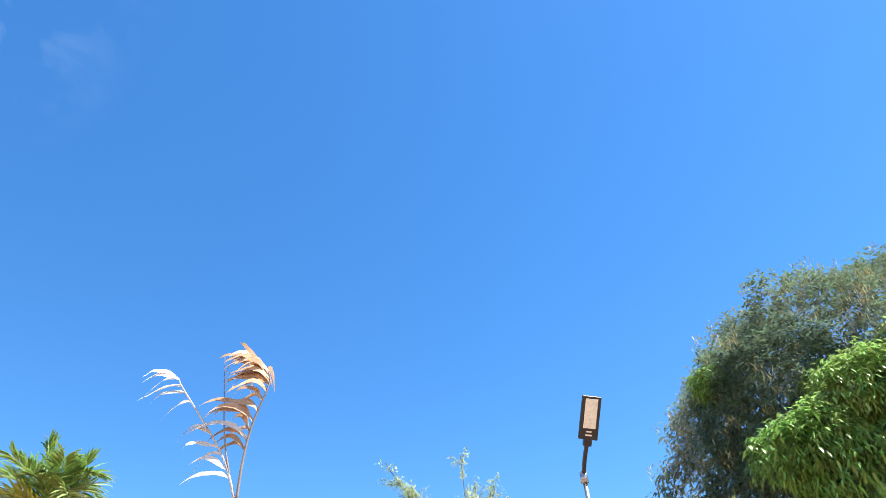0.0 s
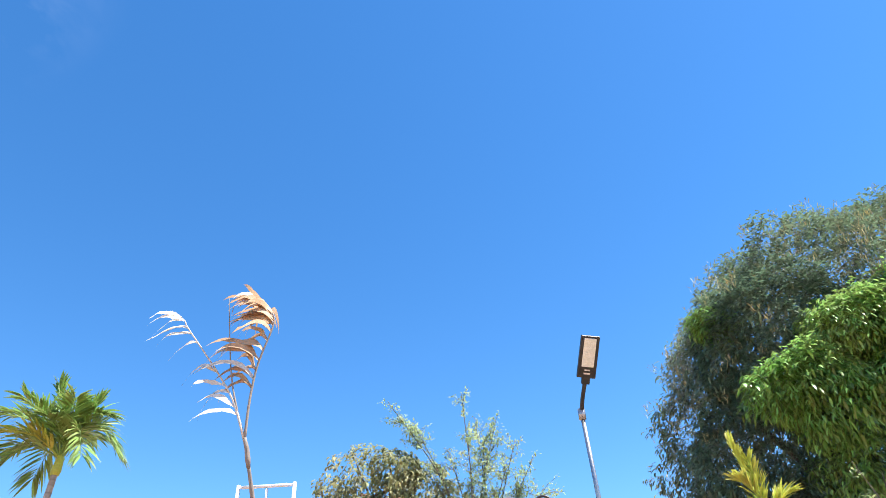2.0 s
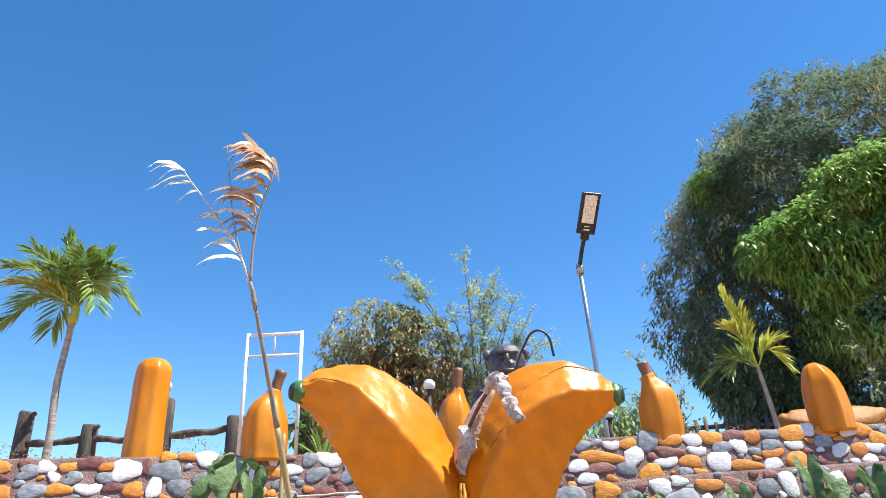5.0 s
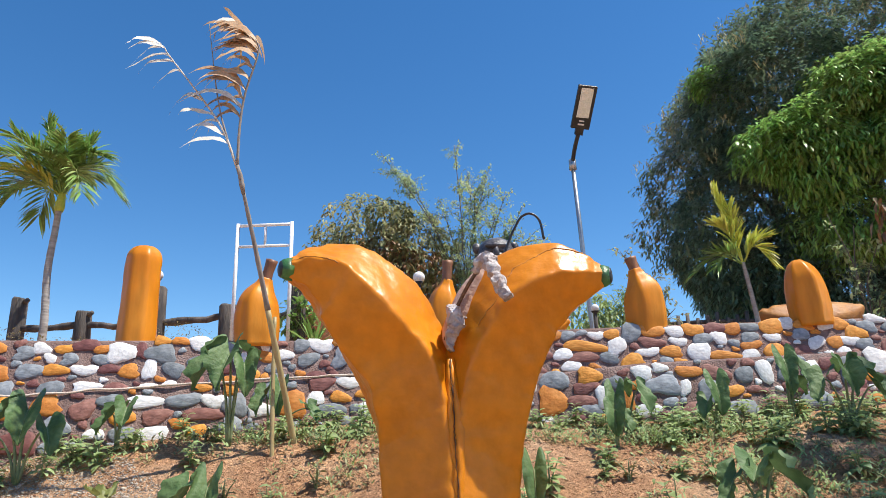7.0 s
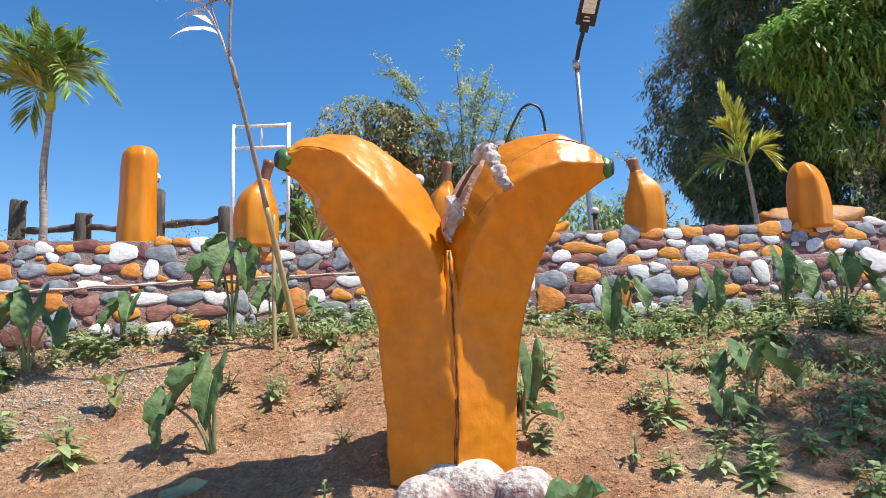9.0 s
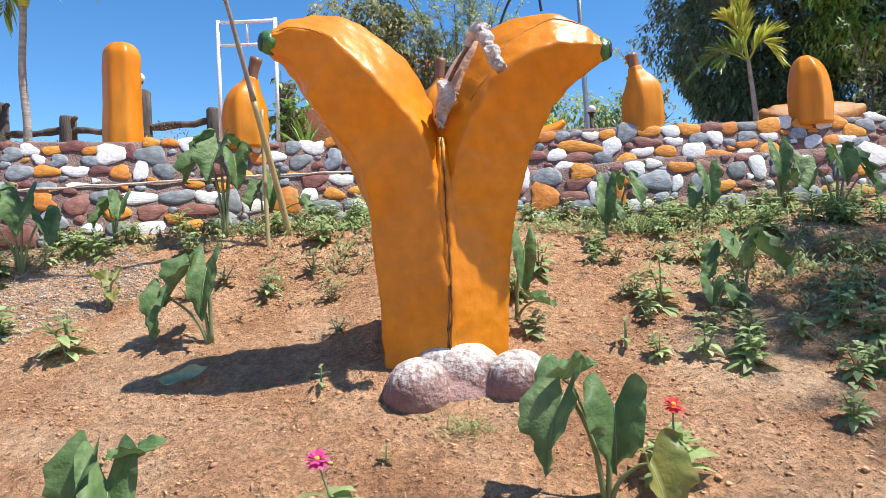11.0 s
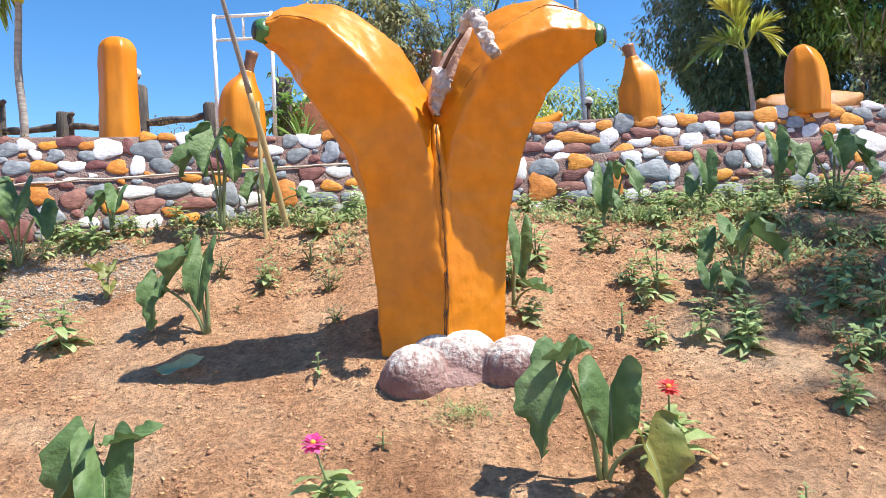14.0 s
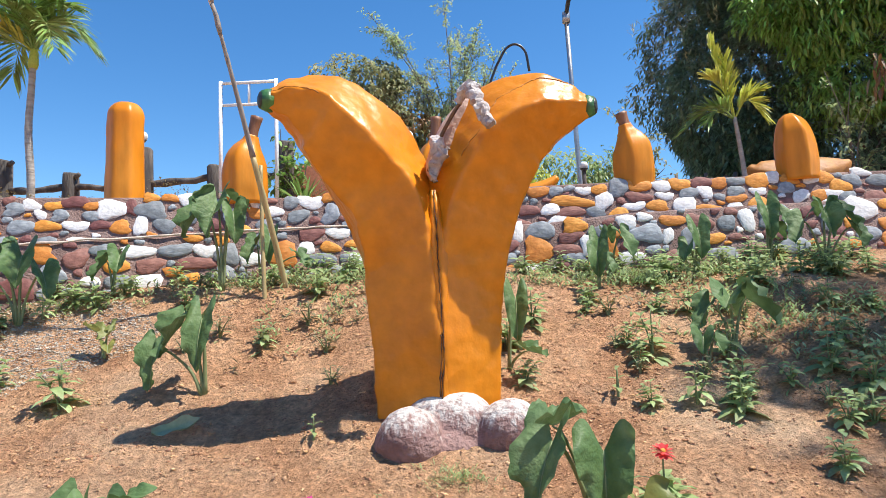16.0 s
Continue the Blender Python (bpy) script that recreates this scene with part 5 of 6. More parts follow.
def leafy(name, height, pairs, L, W, mat, label, seed, category="weed", branches=1, open_=0.35):
    """An upright herb with leaves in pairs; made once and copied."""
    t = thing(name, (0, 0, -60), label, category, "weeds on the bank")
    r = np.random.default_rng(seed)
    bm = bmesh.new()
    P, D, LL = [], [], []
    for b in range(branches):
        a0 = r.uniform(0, 6.28)
        lean = np.array((math.cos(a0), math.sin(a0), 0)) * (0.0 if b == 0 else r.uniform(0.25, 0.6)) * height
        h = height * (1 if b == 0 else r.uniform(0.55, 0.95))
        p = smooth_path([(0, 0, -0.02), lean * 0.35 + np.array((0, 0, h * 0.5)), lean + np.array((0, 0, h))], 9)
        tube(bm, p, np.linspace(0.0055, 0.0022, 9), 5)
        for k in range(pairs):
            s = 0.12 + 0.88 * k / (pairs - 1)
            c = p[min(8, int(s * 8))]
            a = a0 + k * 1.57 + r.normal() * 0.25
            for w in (0, math.pi):
                P.append(c)
                up = open_ * (0.1 + 1.5 * s) + r.normal() * 0.2
                D.append((math.cos(a + w), math.sin(a + w), up))
                LL.append(L * (1.05 - 0.45 * s) * r.uniform(0.8, 1.15))
    part("stem", bm, TARO_STALK, t)
    leaves("foliage", np.array(P), np.array(D), np.array(LL), np.array(LL) * W, mat, t, bend=0.38, fold=0.16, shape=(1.0, 0.8), twist=r.normal(size=len(P)) * 0.25)
    return t


herbs = [leafy("weed", 0.17, 6, 0.13, 0.40, WEED_LEAF, "leafy green weed in the dry soil", 71, branches=3), leafy("weed", 0.12, 5, 0.115, 0.40, WEED_LEAF, "low leafy green weed in the dry soil", 72, branches=4),
         leafy("weed", 0.19, 7, 0.12, 0.34, WEED_LEAF, "upright green weed in the dry soil", 73, branches=2), leafy("weed", 0.10, 4, 0.08, 0.30, WEED_DRY, "half-dry straggling weed in the dry soil", 74, branches=4),
         leafy("weed", 0.08, 4, 0.055, 0.40, WEED_LEAF, "tiny seedling in the dry soil", 75, branches=1)]


def plant_herb(i, x, y, s, a):
    m = Matrix.Translation((x, y, slope(x, y) - 0.005)) @ Matrix.Rotation(a, 4, "Z") @ Matrix.Scale(s, 4)
    copy_thing(herbs[i], m)


spots = [(0, -1.70, 3.10, 1.25), (1, -2.18, 3.30, 1.1), (4, 0.86, 3.06, 1.6), (0, 1.52, 2.50, 0.75), (0, 1.33, 2.90, 0.95), (2, 1.18, 3.0, 0.9), (1, 0.40, 3.45, 1.1), (0, 0.55, 3.75, 1.1), (1, 0.46, 3.12, 0.8),
         (4, -0.10, 2.30, 0.8), (4, -0.42, 2.74, 1.2), (3, -0.72, 3.85, 1.3), (3, -0.95, 3.7, 1.1), (3, -0.55, 3.55, 1.0), (3, -1.2, 3.75, 1.2), (1, -0.75, 4.2, 1.2), (2, -0.9, 3.6, 0.8), (3, -0.45, 3.2, 0.9),
         (3, -1.35, 3.62, 0.9), (1, -1.55, 4.1, 1.0), (0, -0.6, 4.5, 1.1), (0, -0.85, 4.6, 1.0), (1, -1.1, 4.4, 1.1), (4, 1.15, 2.05, 0.8), (4, 1.6, 1.95, 0.8), (3, 0.95, 3.5, 0.9), (3, 1.0, 3.9, 1.1)]
for k, (i, x, y, s) in enumerate(spots):
    plant_herb(i, x, y, s, k * 2.4)
r = np.random.default_rng(91)
count = 0
while count < 95:
    x, y = r.uniform(0.85, 2.95), r.uniform(2.75, 4.95)
    if r.random() > (0.18 + 0.82 * min(1, max(0, (x - 0.7) / 1.2))) * min(1, max(0.0, (y - 2.3 + 0.25 * (x - 1.3)) / 1.0)) or y > y_low(x) - 0.12:
        continue
    plant_herb(int(r.choice([0, 0, 1, 1, 2, 3, 3])), x, y, r.uniform(0.6, 1.2), r.uniform(0, 6.28))
    count += 1
for k in range(62):
    x = -2.9 + k * 0.095 + r.normal() * 0.05
    if -0.25 < x < 0.45:
        continue
    y = y_low(x) - r.uniform(0.08, 0.35)
    plant_herb(int(r.choice([0, 1, 1, 3])), x, y, r.uniform(0.6, 1.1), r.uniform(0, 6.28))
for k in range(7):
    x, y = -2.85 + r.uniform(0, 0.75), 3.80 + r.uniform(0, 0.35)
    if y < y_low(x) - 0.15:
        plant_herb(int(r.choice([0, 1, 2])), x, y, r.uniform(0.8, 1.3), r.uniform(0, 6.28))
for h in herbs:
    for o in (*h.children_recursive, h):
        bpy.data.objects.remove(o)


def zinnia(x, y, height, petal, label, seed, yaw, dx=0.0):
    z = slope(x, y)
    t = thing("zinnia", (x, y, z), label, "flower", "zinnias on the bank")
    r = np.random.default_rng(seed)
    bm = bmesh.new()
    top = np.array((dx, 0.0, height))
    p = smooth_path([(0, 0, -0.02), (dx * 0.3, 0, height * 0.5), top], 10)
    tube(bm, p, np.linspace(0.006, 0.0025, 10), 6)
    part("stem", bm, TARO_STALK, t)
    P, D, LL = [], [], []
    for k in range(15):
        s = 0.06 + 0.58 * k / 14
        a = k * 2.2 + yaw
        P.append((dx * s * s, 0, height * s))
        D.append((math.cos(a), math.sin(a), 0.35 + 0.5 * s))
        LL.append(0.15 * (1.1 - 0.6 * s) * r.uniform(0.8, 1.2))
    for b in range(3):
        a0 = yaw + 1.1 + b * 2.1
        c0 = np.array((0.055 * math.cos(a0), 0.055 * math.sin(a0), height * (0.30 + 0.06 * b)))
        for k in range(6):
            P.append(c0 + np.array((0, 0, 0.01 * k)))
            D.append((math.cos(a0 + k * 1.9), math.sin(a0 + k * 1.9), 0.6))
            LL.append(0.085 * r.uniform(0.7, 1.1))
    leaves("foliage", np.array(P), np.array(D), np.array(LL), np.array(LL) * 0.42, WEED_LEAF, t, bend=0.4, fold=0.15, shape=(1.0, 0.85), twist=r.normal(size=len(P)) * 0.3)
    tilt = np.array((0.15, -0.55, 0.82))
    e1 = unit(np.cross(tilt, (0, 0, 1)))
    e2 = np.cross(tilt, e1)
    P, D, LL = [], [], []
    for ring, (n, ln, lift) in enumerate(((13, 0.037, 0.10), (9, 0.027, 0.45))):
        for k in range(n):
            a = 2 * math.pi * k / n + ring * 0.3
            d = e1 * math.cos(a) + e2 * math.sin(a) + tilt * lift
            P.append(top + d * 0.004 + tilt * 0.003 * ring)
            D.append(d)
            LL.append(ln * r.uniform(0.85, 1.1))
    leaves("flower_head", np.array(P), np.array(D), np.array(LL), 0.017, petal, t, bend=0.05, fold=0.05, shape=(0.9, 1.0))
    bm = bmesh.new()
    bmesh.ops.create_icosphere(bm, subdivisions=2, radius=0.009, matrix=Matrix.Translation(top + tilt * 0.005))
    part("flower_eye", bm, FLOWER_EYE, t)


zinnia(-0.185, 1.95, 0.275, PETAL_PINK, "pink zinnia in bloom on a leafy stem", 81, 0.4, -0.06)
zinnia(0.815, 2.20, 0.235, PETAL_RED, "red zinnia in bloom on a leafy stem", 82, 1.7, 0.0)


def fallen_leaf():
    x, y = -1.04, 2.86
    V, F = [], []
    for j in range(9):
        s = j / 8
        w = 0.038 * math.sin(math.pi * (0.05 + 0.93 * s)) ** 0.8 * (1 + 0.25 * math.sin(11 * s))
        for k in range(5):
            u = k / 2 - 1
            V.append((0.19 * (s - 0.5), u * w, 0.03 + 0.022 * u * u + 0.06 * s * s + 0.010 * math.sin(8 * s + 3 * u)))
            if j and k:
                b = j * 5 + k
                F.append((b - 6, b - 5, b, b - 1))
    ob = mesh_part("fallen_leaf", V, F, DEAD_LEAF)
    ob.location = (x, y, slope(x, y))
    ob.rotation_euler = (radians(38), 0, radians(22))
    tagged(ob, "withered grey-green taro leaf lying on the soil", "leaf")


fallen_leaf()


# ---- low weeds that cover the soil in patches ----
def weed_cover(name, patches, n, mat, label, seed):
    r = np.random.default_rng(seed)
    pts, way = [], []
    for x, y, rx, ry, share in patches:
        for _ in range(int(n * share)):
            cx, cy = x + rx * r.normal() * 0.5, y + ry * r.normal() * 0.5
            if cy > y_low(cx) - 0.04:
                continue
            k = int(r.integers(4, 9))
            hgt = r.uniform(0.01, 0.09)
            for _ in range(k):
                a = r.uniform(0, 6.28)
                px, py = cx + 0.02 * r.normal(), cy + 0.02 * r.normal()
                pts.append((px, py, slope(px, py) + hgt * r.uniform(0.1, 1.0)))
                way.append((math.cos(a), math.sin(a), r.uniform(0.1, 1.3)))
    pts, way = np.array(pts), np.array(way)
    tagged(leaves(name, pts, way, r.uniform(0.025, 0.075, len(pts)), r.uniform(0.008, 0.018, len(pts)), mat, bend=0.15), label, "weeds", kind="stuff")


RIGHT_BANK = [(1.9, 3.9, 0.7, 0.6, 0.34), (2.3, 3.3, 0.5, 0.5, 0.2), (1.25, 4.45, 0.3, 0.2, 0.2), (1.9, 4.6, 0.7, 0.2, 0.18), (0.7, 4.5, 0.3, 0.2, 0.08)]
LEFT_BANK = [(-0.6, 4.45, 0.5, 0.3, 0.3), (-2.3, 4.2, 0.5, 0.25, 0.12), (-1.3, 4.4, 0.5, 0.25, 0.25), (-0.55, 3.9, 0.4, 0.4, 0.1)]
weed_cover("low_weeds", RIGHT_BANK, 620, WEED_LEAF, "patchy low green weeds on the bank", 71)
weed_cover("low_weeds", LEFT_BANK, 380, WEED_LEAF, "patchy low green weeds below the wall", 72)
weed_cover("dry_weeds", RIGHT_BANK + LEFT_BANK, 170, WEED_DRY, "drying weeds scattered over the bank", 73)


# ---- loose stones and litter on the soil ----
def scatter_stones(n, lo, hi, size, seed, name, label, where=None, mat=PEBBLE):
    r = np.random.default_rng(seed)
    oct_v = np.array([(1, 0, 0), (-1, 0, 0), (0, 1, 0), (0, -1, 0), (0, 0, 1), (0, 0, -1), (0.7, 0.7, 0.3), (-0.7, 0.6, 0.35), (0.6, -0.7, 0.3), (-0.65, -0.65, 0.3)], float)
    faces = [(0, 6, 4), (6, 2, 4), (2, 7, 4), (7, 1, 4), (1, 9, 4), (9, 3, 4), (3, 8, 4), (8, 0, 4), (0, 5, 6), (6, 5, 2), (2, 5, 7), (7, 5, 1), (1, 5, 9), (9, 5, 3), (3, 5, 8), (8, 5, 0)]
    V, F = [], []
    for _ in range(n):
        x, y = r.uniform(lo[0], hi[0]), r.uniform(lo[1], hi[1])
        if y > y_low(x) - 0.03 or (where and not where(x, y)):
            continue
        s = size * math.exp(r.normal() * 0.45)
        q = oct_v * (1 + 0.16 * r.normal(size=oct_v.shape)) * s * np.array((r.uniform(0.8, 1.5), r.uniform(0.7, 1.2), r.uniform(0.45, 0.8)))
        a = r.uniform(0, 6.28)
        c, d = math.cos(a), math.sin(a)
        q = np.stack([q[:, 0] * c - q[:, 1] * d, q[:, 0] * d + q[:, 1] * c, q[:, 2]], 1) + np.array((x, y, slope(x, y) - s * 0.1))
        o = len(V)
        V += q.tolist()
        F += [(a_ + o, b_ + o, c_ + o) for a_, b_, c_ in faces]
    tagged(mesh_part(name, V, F, mat, None), label, "stones", kind="stuff")


def crumbly(x, y):
    """Crumbs lie in drifts, with barer ground between."""
    v = Vector((x, y, 0))
    return noise.noise(v * 3.1) + 0.8 * noise.noise(v * 9.0) > -0.12


scatter_stones(52000, (-2.9, 1.2), (2.9, 5.1), 0.0038, 3, "gravel", "small stones and crumbs of soil on the bank", where=crumbly)
scatter_stones(1500, (-2.6, 1.4), (2.7, 4.6), 0.0064, 4, "clods", "pale stones and clods of soil on the bank", where=crumbly)
scatter_stones(30000, (-2.9, 3.1), (-1.45, 4.5), 0.0038, 8, "grey_gravel", "patch of grey gravel beside the taro plants",
               where=lambda x, y: ((x + 2.35) / 0.75) ** 2 + ((y - 3.75) / 0.55) ** 2 + 0.5 * noise.noise(Vector((x * 4, y * 4, 0))) < 0.9, mat=GREY_GRIT)
scatter_stones(40, (0.45, 1.95), (1.0, 2.25), 0.0095, 6, "stone_heap", "pale stones heaped round the taro plant")
r = np.random.default_rng(17)
n = 3600
px, py = r.uniform(-2.8, 2.8, n), r.uniform(1.4, 4.9, n)
ok = np.array([b < y_low(a) - 0.05 for a, b in zip(px, py)])
px, py = px[ok], py[ok]
a = r.uniform(0, 6.28, len(px))
tagged(leaves("leaf_litter", np.stack([px, py, [slope(u, v) + 0.008 for u, v in zip(px, py)]], 1), np.stack([np.cos(a), np.sin(a), r.uniform(0.0, 0.35, len(px)) + 0.2 * np.sin(a)], 1),
              r.uniform(0.010, 0.038, len(px)), r.uniform(0.003, 0.010, len(px)), STRAW, bend=0.1), "dry straw and leaf litter on the soil", "litter", kind="stuff")
n = 4200
px = np.concatenate([r.uniform(-4.4, 0, n // 2), r.uniform(0.4, 4.2, n // 2)])
py = np.array([y_up(u) for u in px]) + r.uniform(0.45, 1.0, n)
hh = 0.10 + 0.30 * np.array([max(0, noise.noise(Vector((u * 1.3, 3, 0)))) for u in px])
a = r.uniform(0, 6.28, n)
tagged(leaves("terrace_weeds", np.stack([px, py, 1.62 + hh * r.uniform(0.2, 1.3, n)], 1), np.stack([np.cos(a), np.sin(a), r.uniform(-0.2, 1.2, n)], 1), r.uniform(0.02, 0.055, n), 0.014, WEED_DRY, bend=0.2),
       "thin dry weeds along the terrace fence", "weeds", kind="stuff")
n = 240
a = r.uniform(0, 6.28, n)
gx, gy = 0.16 + 0.055 * r.normal(size=n), 2.44 + 0.035 * r.normal(size=n)
tagged(leaves("grass_tuft", np.stack([gx, gy, [slope(u, v) for u, v in zip(gx, gy)]], 1), np.stack([np.cos(a), np.sin(a), r.uniform(0.4, 1.5, n)], 1), r.uniform(0.02, 0.06, n), 0.004, WEED_LEAF, bend=0.3),
       "small tuft of grass at the sculpture's base", "grass", kind="stuff")


# ---- the painted stones of the wall ----
def stone_mesh(seed, mat):
    r = np.random.default_rng(seed)
    seg = 13
    ph = r.uniform(0, 6.28, 3)
    k1, k2 = r.uniform(0.08, 0.24), r.uniform(0.07, 0.18)
    V, F = [], []
    for rad, dep in ((1.0, 0.25), (0.94, -0.58), (0.74, -0.90)):
        for k in range(seg):
            a = 2 * math.pi * k / seg
            c, s = math.cos(a), math.sin(a)
            f = (abs(c) ** 2.7 + abs(s) ** 2.7) ** (-1 / 2.7)
            f *= rad * (1 + k1 * math.sin(2 * a + ph[0]) + k2 * math.sin(3 * a + ph[1]) + 0.045 * r.normal())
            V.append((c * f, dep + 0.045 * r.normal() + 0.10 * math.sin(a + ph[2]), s * f))
    V.append((0, -1.0, 0))
    for i in range(2):
        for k in range(seg):
            F.append((i * seg + k, i * seg + (k + 1) % seg, (i + 1) * seg + (k + 1) % seg, (i + 1) * seg + k))
    F += [(2 * seg + k, 2 * seg + (k + 1) % seg, 3 * seg) for k in range(seg)]
    me = bpy.data.meshes.new("stone")
    me.from_pydata(V, [], F)
    me.materials.append(mat)
    me.polygons.foreach_set("use_smooth", [True] * len(me.polygons))
    return me


STONES = {c: [stone_mesh(i * 10 + k, m) for k in range(9)] for i, (c, m) in enumerate((("W", S_WHITE), ("G", S_GREY), ("O", S_ORANGE), ("M", S_MAROON)))}
placed = {"low": [], "up": []}


def lay_stone(tier_name, c, x, z, w, h, tilt=0.0):
    wall, front = (WALL_LOW, y_low) if tier_name == "low" else (WALL_UP, y_up)
    ob = new("stone", STONES[c][int(rng.integers(0, 9))])
    ob.parent = wall
    ang = math.atan2(front(x + 0.1) - front(x - 0.1), 0.2)
    lean = Matrix.Rotation(ang, 4, "Z") @ Matrix.Rotation(-math.atan(BATTER), 4, "X") @ Matrix.Rotation(tilt, 4, "Y")
    ob.rotation_euler = lean.to_euler()
    top = z_ledge(x) if tier_name == "low" else z_top(x)
    ob.location = (x, front(x) + BATTER * (z - top + 0.22), z)
    ob.scale = (w * 0.515, 0.010 + 0.065 * min(w, h), h * 0.53)
    placed[tier_name].append((x, z, w * 0.52, h * 0.54))


UPPER = {
    "W": [(-3.45, 1.59, 0.14, 0.1), (-3.1, 1.41, 0.18, 0.1), (-3.05, 1.27, 0.23, 0.08), (-2.86, 1.56, 0.22, 0.19), (-2.62, 1.42, 0.12, 0.19), (-2.27, 1.65, 0.19, 0.13), (-1.74, 1.65, 0.1, 0.13), (-1.56, 1.55, 0.14, 0.1),
          (-1.25, 1.64, 0.23, 0.15), (0.96, 1.5, 0.18, 0.11), (1.03, 1.39, 0.19, 0.1), (1.28, 1.67, 0.13, 0.09), (1.45, 1.56, 0.17, 0.17), (1.73, 1.5, 0.18, 0.09), (2, 1.69, 0.19, 0.1), (2.19, 1.49, 0.24, 0.16),
          (2.39, 1.62, 0.15, 0.13), (2.64, 1.45, 0.17, 0.11), (2.88, 1.61, 0.17, 0.08), (3.03, 1.74, 0.16, 0.11), (3.26, 1.55, 0.15, 0.12), (3.38, 1.71, 0.14, 0.1), (3.57, 1.56, 0.17, 0.1), (3.85, 1.76, 0.19, 0.08)],
    "G": [(-3.56, 1.55, 0.18, 0.1), (-3.49, 1.4, 0.22, 0.12), (-3.23, 1.5, 0.15, 0.09), (-2.98, 1.5, 0.16, 0.1), (-2.56, 1.55, 0.25, 0.17), (-1.43, 1.64, 0.16, 0.11), (-1.07, 1.52, 0.17, 0.17), (1.02, 1.68, 0.14, 0.09),
          (1.38, 1.46, 0.19, 0.11), (1.6, 1.69, 0.2, 0.17), (2.24, 1.61, 0.19, 0.12), (2.67, 1.61, 0.17, 0.11), (2.69, 1.71, 0.18, 0.09), (3.14, 1.63, 0.15, 0.12), (3.69, 1.52, 0.18, 0.11), (3.76, 1.69, 0.17, 0.12)],
    "O": [(-3.31, 1.41, 0.19, 0.1), (-3.28, 1.59, 0.15, 0.08), (-3.01, 1.59, 0.13, 0.08), (-2.77, 1.4, 0.17, 0.12), (-2.57, 1.67, 0.15, 0.08), (-2.42, 1.67, 0.14, 0.08), (-1.87, 1.67, 0.17, 0.1), (-1.7, 1.53, 0.2, 0.1),
          (-1.07, 1.69, 0.17, 0.11), (0.86, 1.68, 0.19, 0.11), (1.17, 1.57, 0.38, 0.11), (1.42, 1.68, 0.16, 0.09), (1.79, 1.7, 0.21, 0.13), (1.94, 1.5, 0.21, 0.1), (2.17, 1.7, 0.18, 0.13), (2.41, 1.45, 0.26, 0.09),
          (2.53, 1.7, 0.17, 0.11), (2.67, 1.54, 0.18, 0.09), (2.89, 1.71, 0.23, 0.15), (3.19, 1.72, 0.19, 0.1), (3.43, 1.55, 0.15, 0.11), (3.52, 1.72, 0.16, 0.11), (3.64, 1.63, 0.18, 0.14)],
    "M": [(-3.13, 1.62, 0.21, 0.11), (-2.92, 1.42, 0.16, 0.09), (-2.71, 1.58, 0.1, 0.15), (1.14, 1.47, 0.26, 0.1), (1.77, 1.59, 0.23, 0.1), (2.37, 1.71, 0.19, 0.12)]}
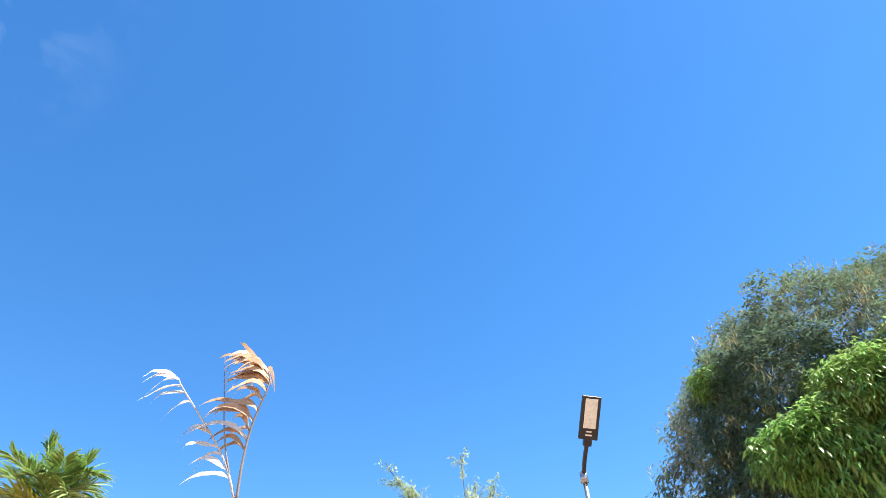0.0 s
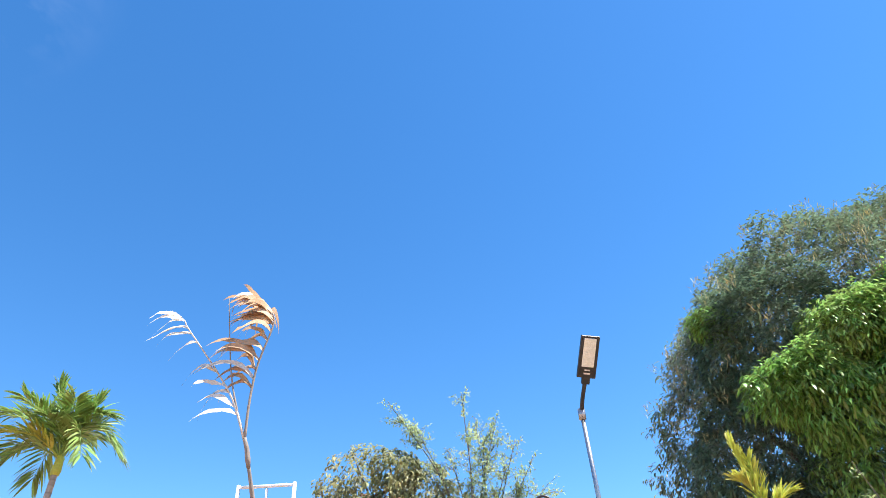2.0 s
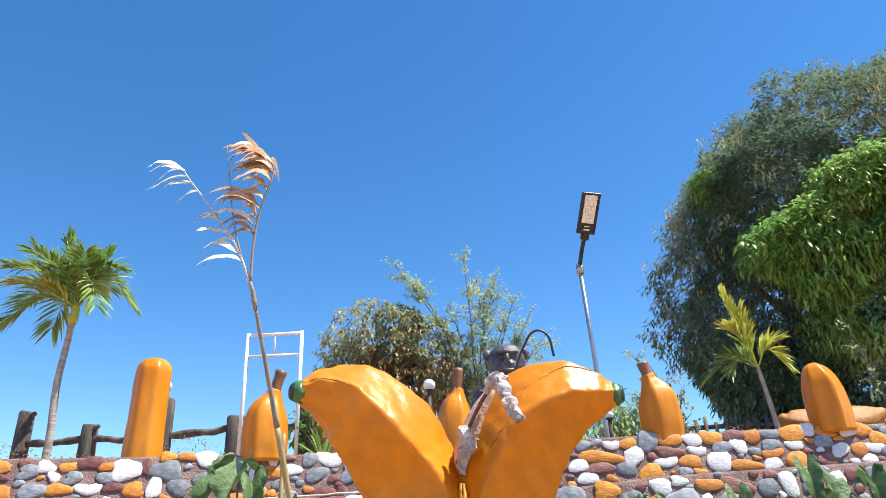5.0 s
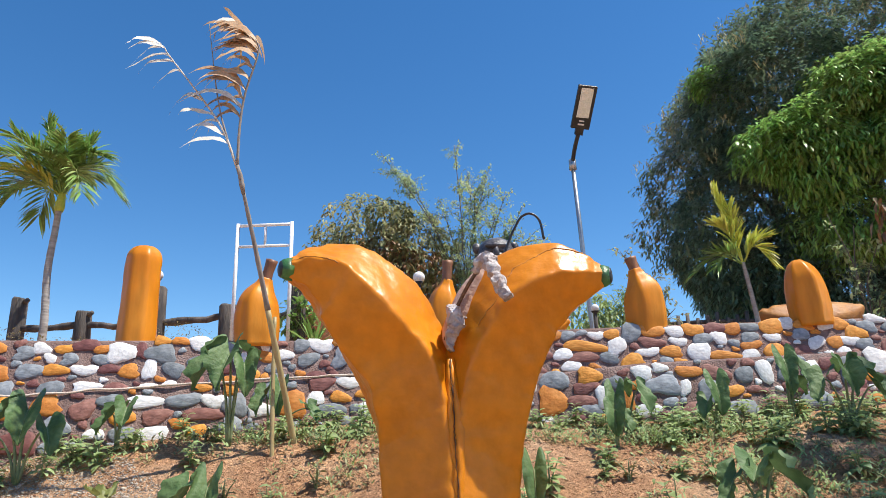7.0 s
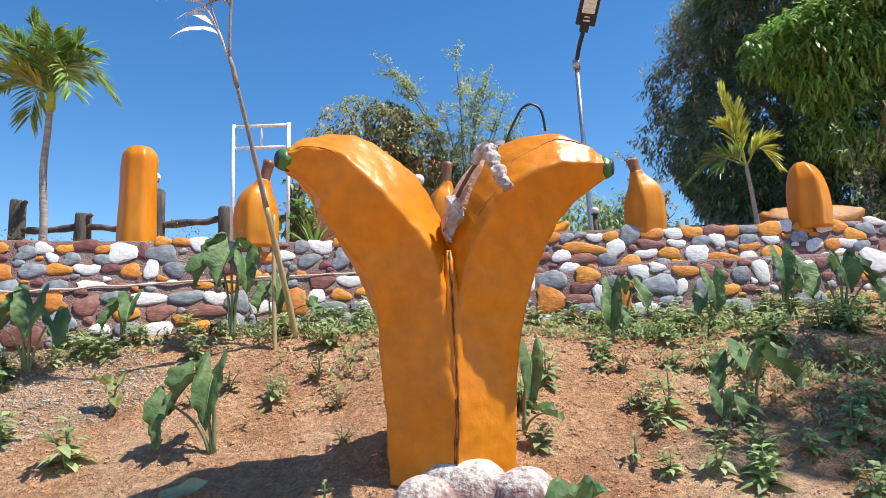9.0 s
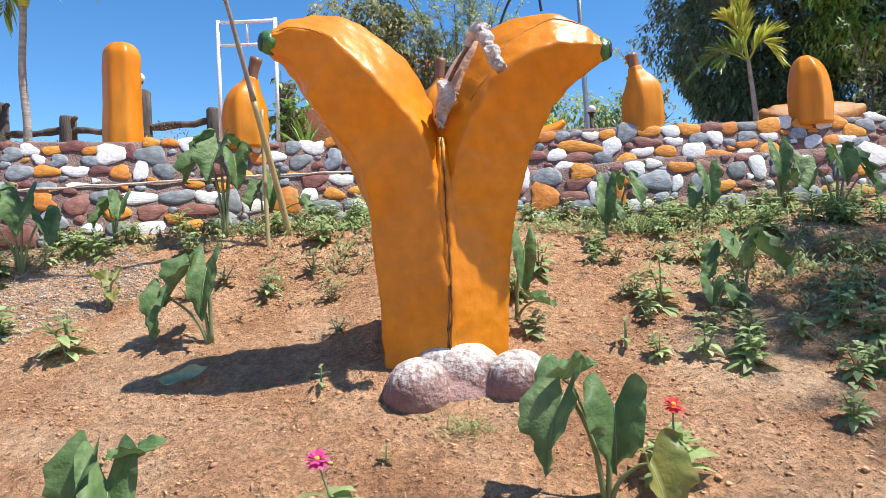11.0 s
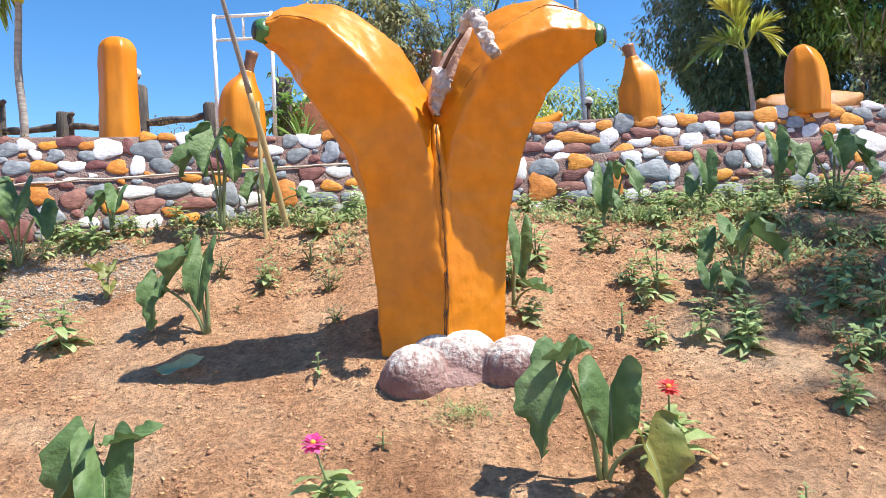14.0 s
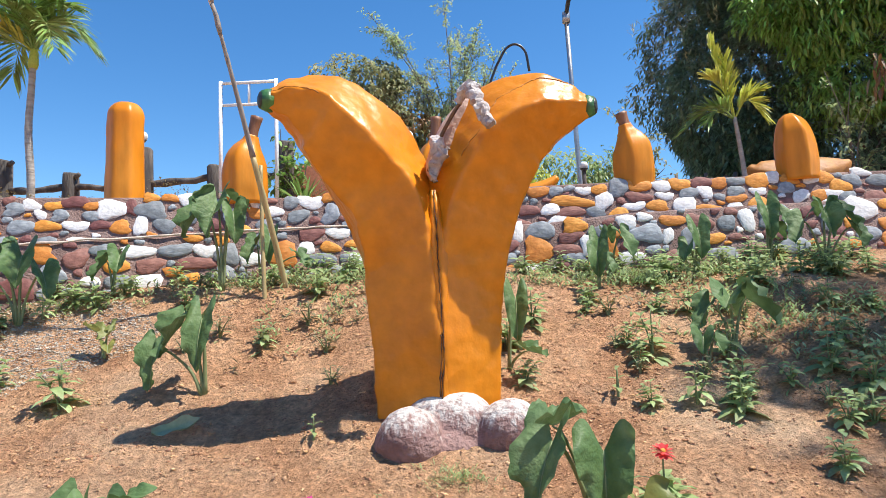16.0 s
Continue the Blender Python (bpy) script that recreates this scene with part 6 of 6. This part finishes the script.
LOWER = {
    "W": [(-2.33, 0.87, 0.13, 0.07), (-2.09, 1.08, 0.27, 0.08), (-2.01, 0.86, 0.21, 0.11), (-1.67, 1.08, 0.15, 0.11), (-1, 1.09, 0.13, 0.11), (-0.78, 1.21, 0.18, 0.1), (-0.63, 1, 0.1, 0.12), (0.58, 1.19, 0.11, 0.16),
          (1.13, 1.05, 0.16, 0.16), (1.41, 1.23, 0.16, 0.11), (1.71, 1.11, 0.08, 0.13), (2.33, 1.22, 0.13, 0.17), (2.68, 1.19, 0.16, 0.19), (3.23, 1.28, 0.25, 0.18)],
    "G": [(-2.53, 0.92, 0.16, 0.12), (-2.29, 1.08, 0.15, 0.1), (-2.19, 0.87, 0.17, 0.09), (-1.86, 1.09, 0.22, 0.1), (-1.53, 1.05, 0.16, 0.16), (-0.89, 1.01, 0.23, 0.09), (0.49, 0.98, 0.15, 0.09), (0.76, 1.19, 0.22, 0.15),
          (1.01, 0.97, 0.16, 0.09), (1.2, 1.16, 0.15, 0.1), (1.55, 1.13, 0.25, 0.15), (1.89, 1.08, 0.2, 0.16), (2.17, 1.2, 0.15, 0.11)],
    "O": [(-2.22, 0.99, 0.17, 0.12), (-1.75, 0.88, 0.14, 0.08), (-1.16, 1.05, 0.23, 0.18), (-0.83, 1.1, 0.14, 0.09), (0.73, 1.04, 0.24, 0.2), (1.02, 1.22, 0.2, 0.12), (1.28, 1.04, 0.1, 0.18), (1.76, 1.23, 0.19, 0.09),
          (2.06, 1.08, 0.15, 0.09), (-2.62, 1.06, 0.18, 0.14)],
    "M": [(-2.42, 1.03, 0.16, 0.13), (-2.02, 0.98, 0.21, 0.1), (-1.73, 0.99, 0.23, 0.1), (-0.97, 1.2, 0.21, 0.1), (0.51, 1.08, 0.15, 0.1), (0.96, 1.03, 0.2, 0.1), (0.98, 1.13, 0.2, 0.09), (1.96, 1.21, 0.2, 0.12)]}
for tier_name, table in (("up", UPPER), ("low", LOWER)):
    for c, rows in table.items():
        for x, z, w, h in rows:
            lay_stone(tier_name, c, x, z, w, h, rng.normal() * 0.08)


def fill(tier_name, x0, x1, lo, hi, sizes, tries, limit):
    """Packs more stones into what is still bare."""
    made = 0
    for w0 in sizes:
        for _ in range(tries):
            if made >= limit:
                return
            x = rng.uniform(x0, x1)
            w = w0 * rng.uniform(0.85, 1.2)
            h = w * rng.uniform(0.5, 0.85)
            z = rng.uniform(lo(x) + h * 0.3, hi(x) - h * 0.38)
            if all(((x - a) / (w * 0.5 + c)) ** 2 + ((z - b) / (h * 0.5 + d)) ** 2 > 0.92 for a, b, c, d in placed[tier_name]):
                lay_stone(tier_name, str(rng.choice(list("MMMGGGGOOW"))), x, z, w, h, rng.normal() * 0.15)
                made += 1


fill("low", -3.9, 4.4, lambda x: slope(x, y_low(x)) - 0.02, z_ledge, (0.2, 0.15, 0.11, 0.08, 0.06), 900, 200)
fill("up", -4.9, 4.6, lambda x: z_ledge(x) + 0.06, z_top, (0.2, 0.15, 0.11, 0.08, 0.06), 1100, 210)
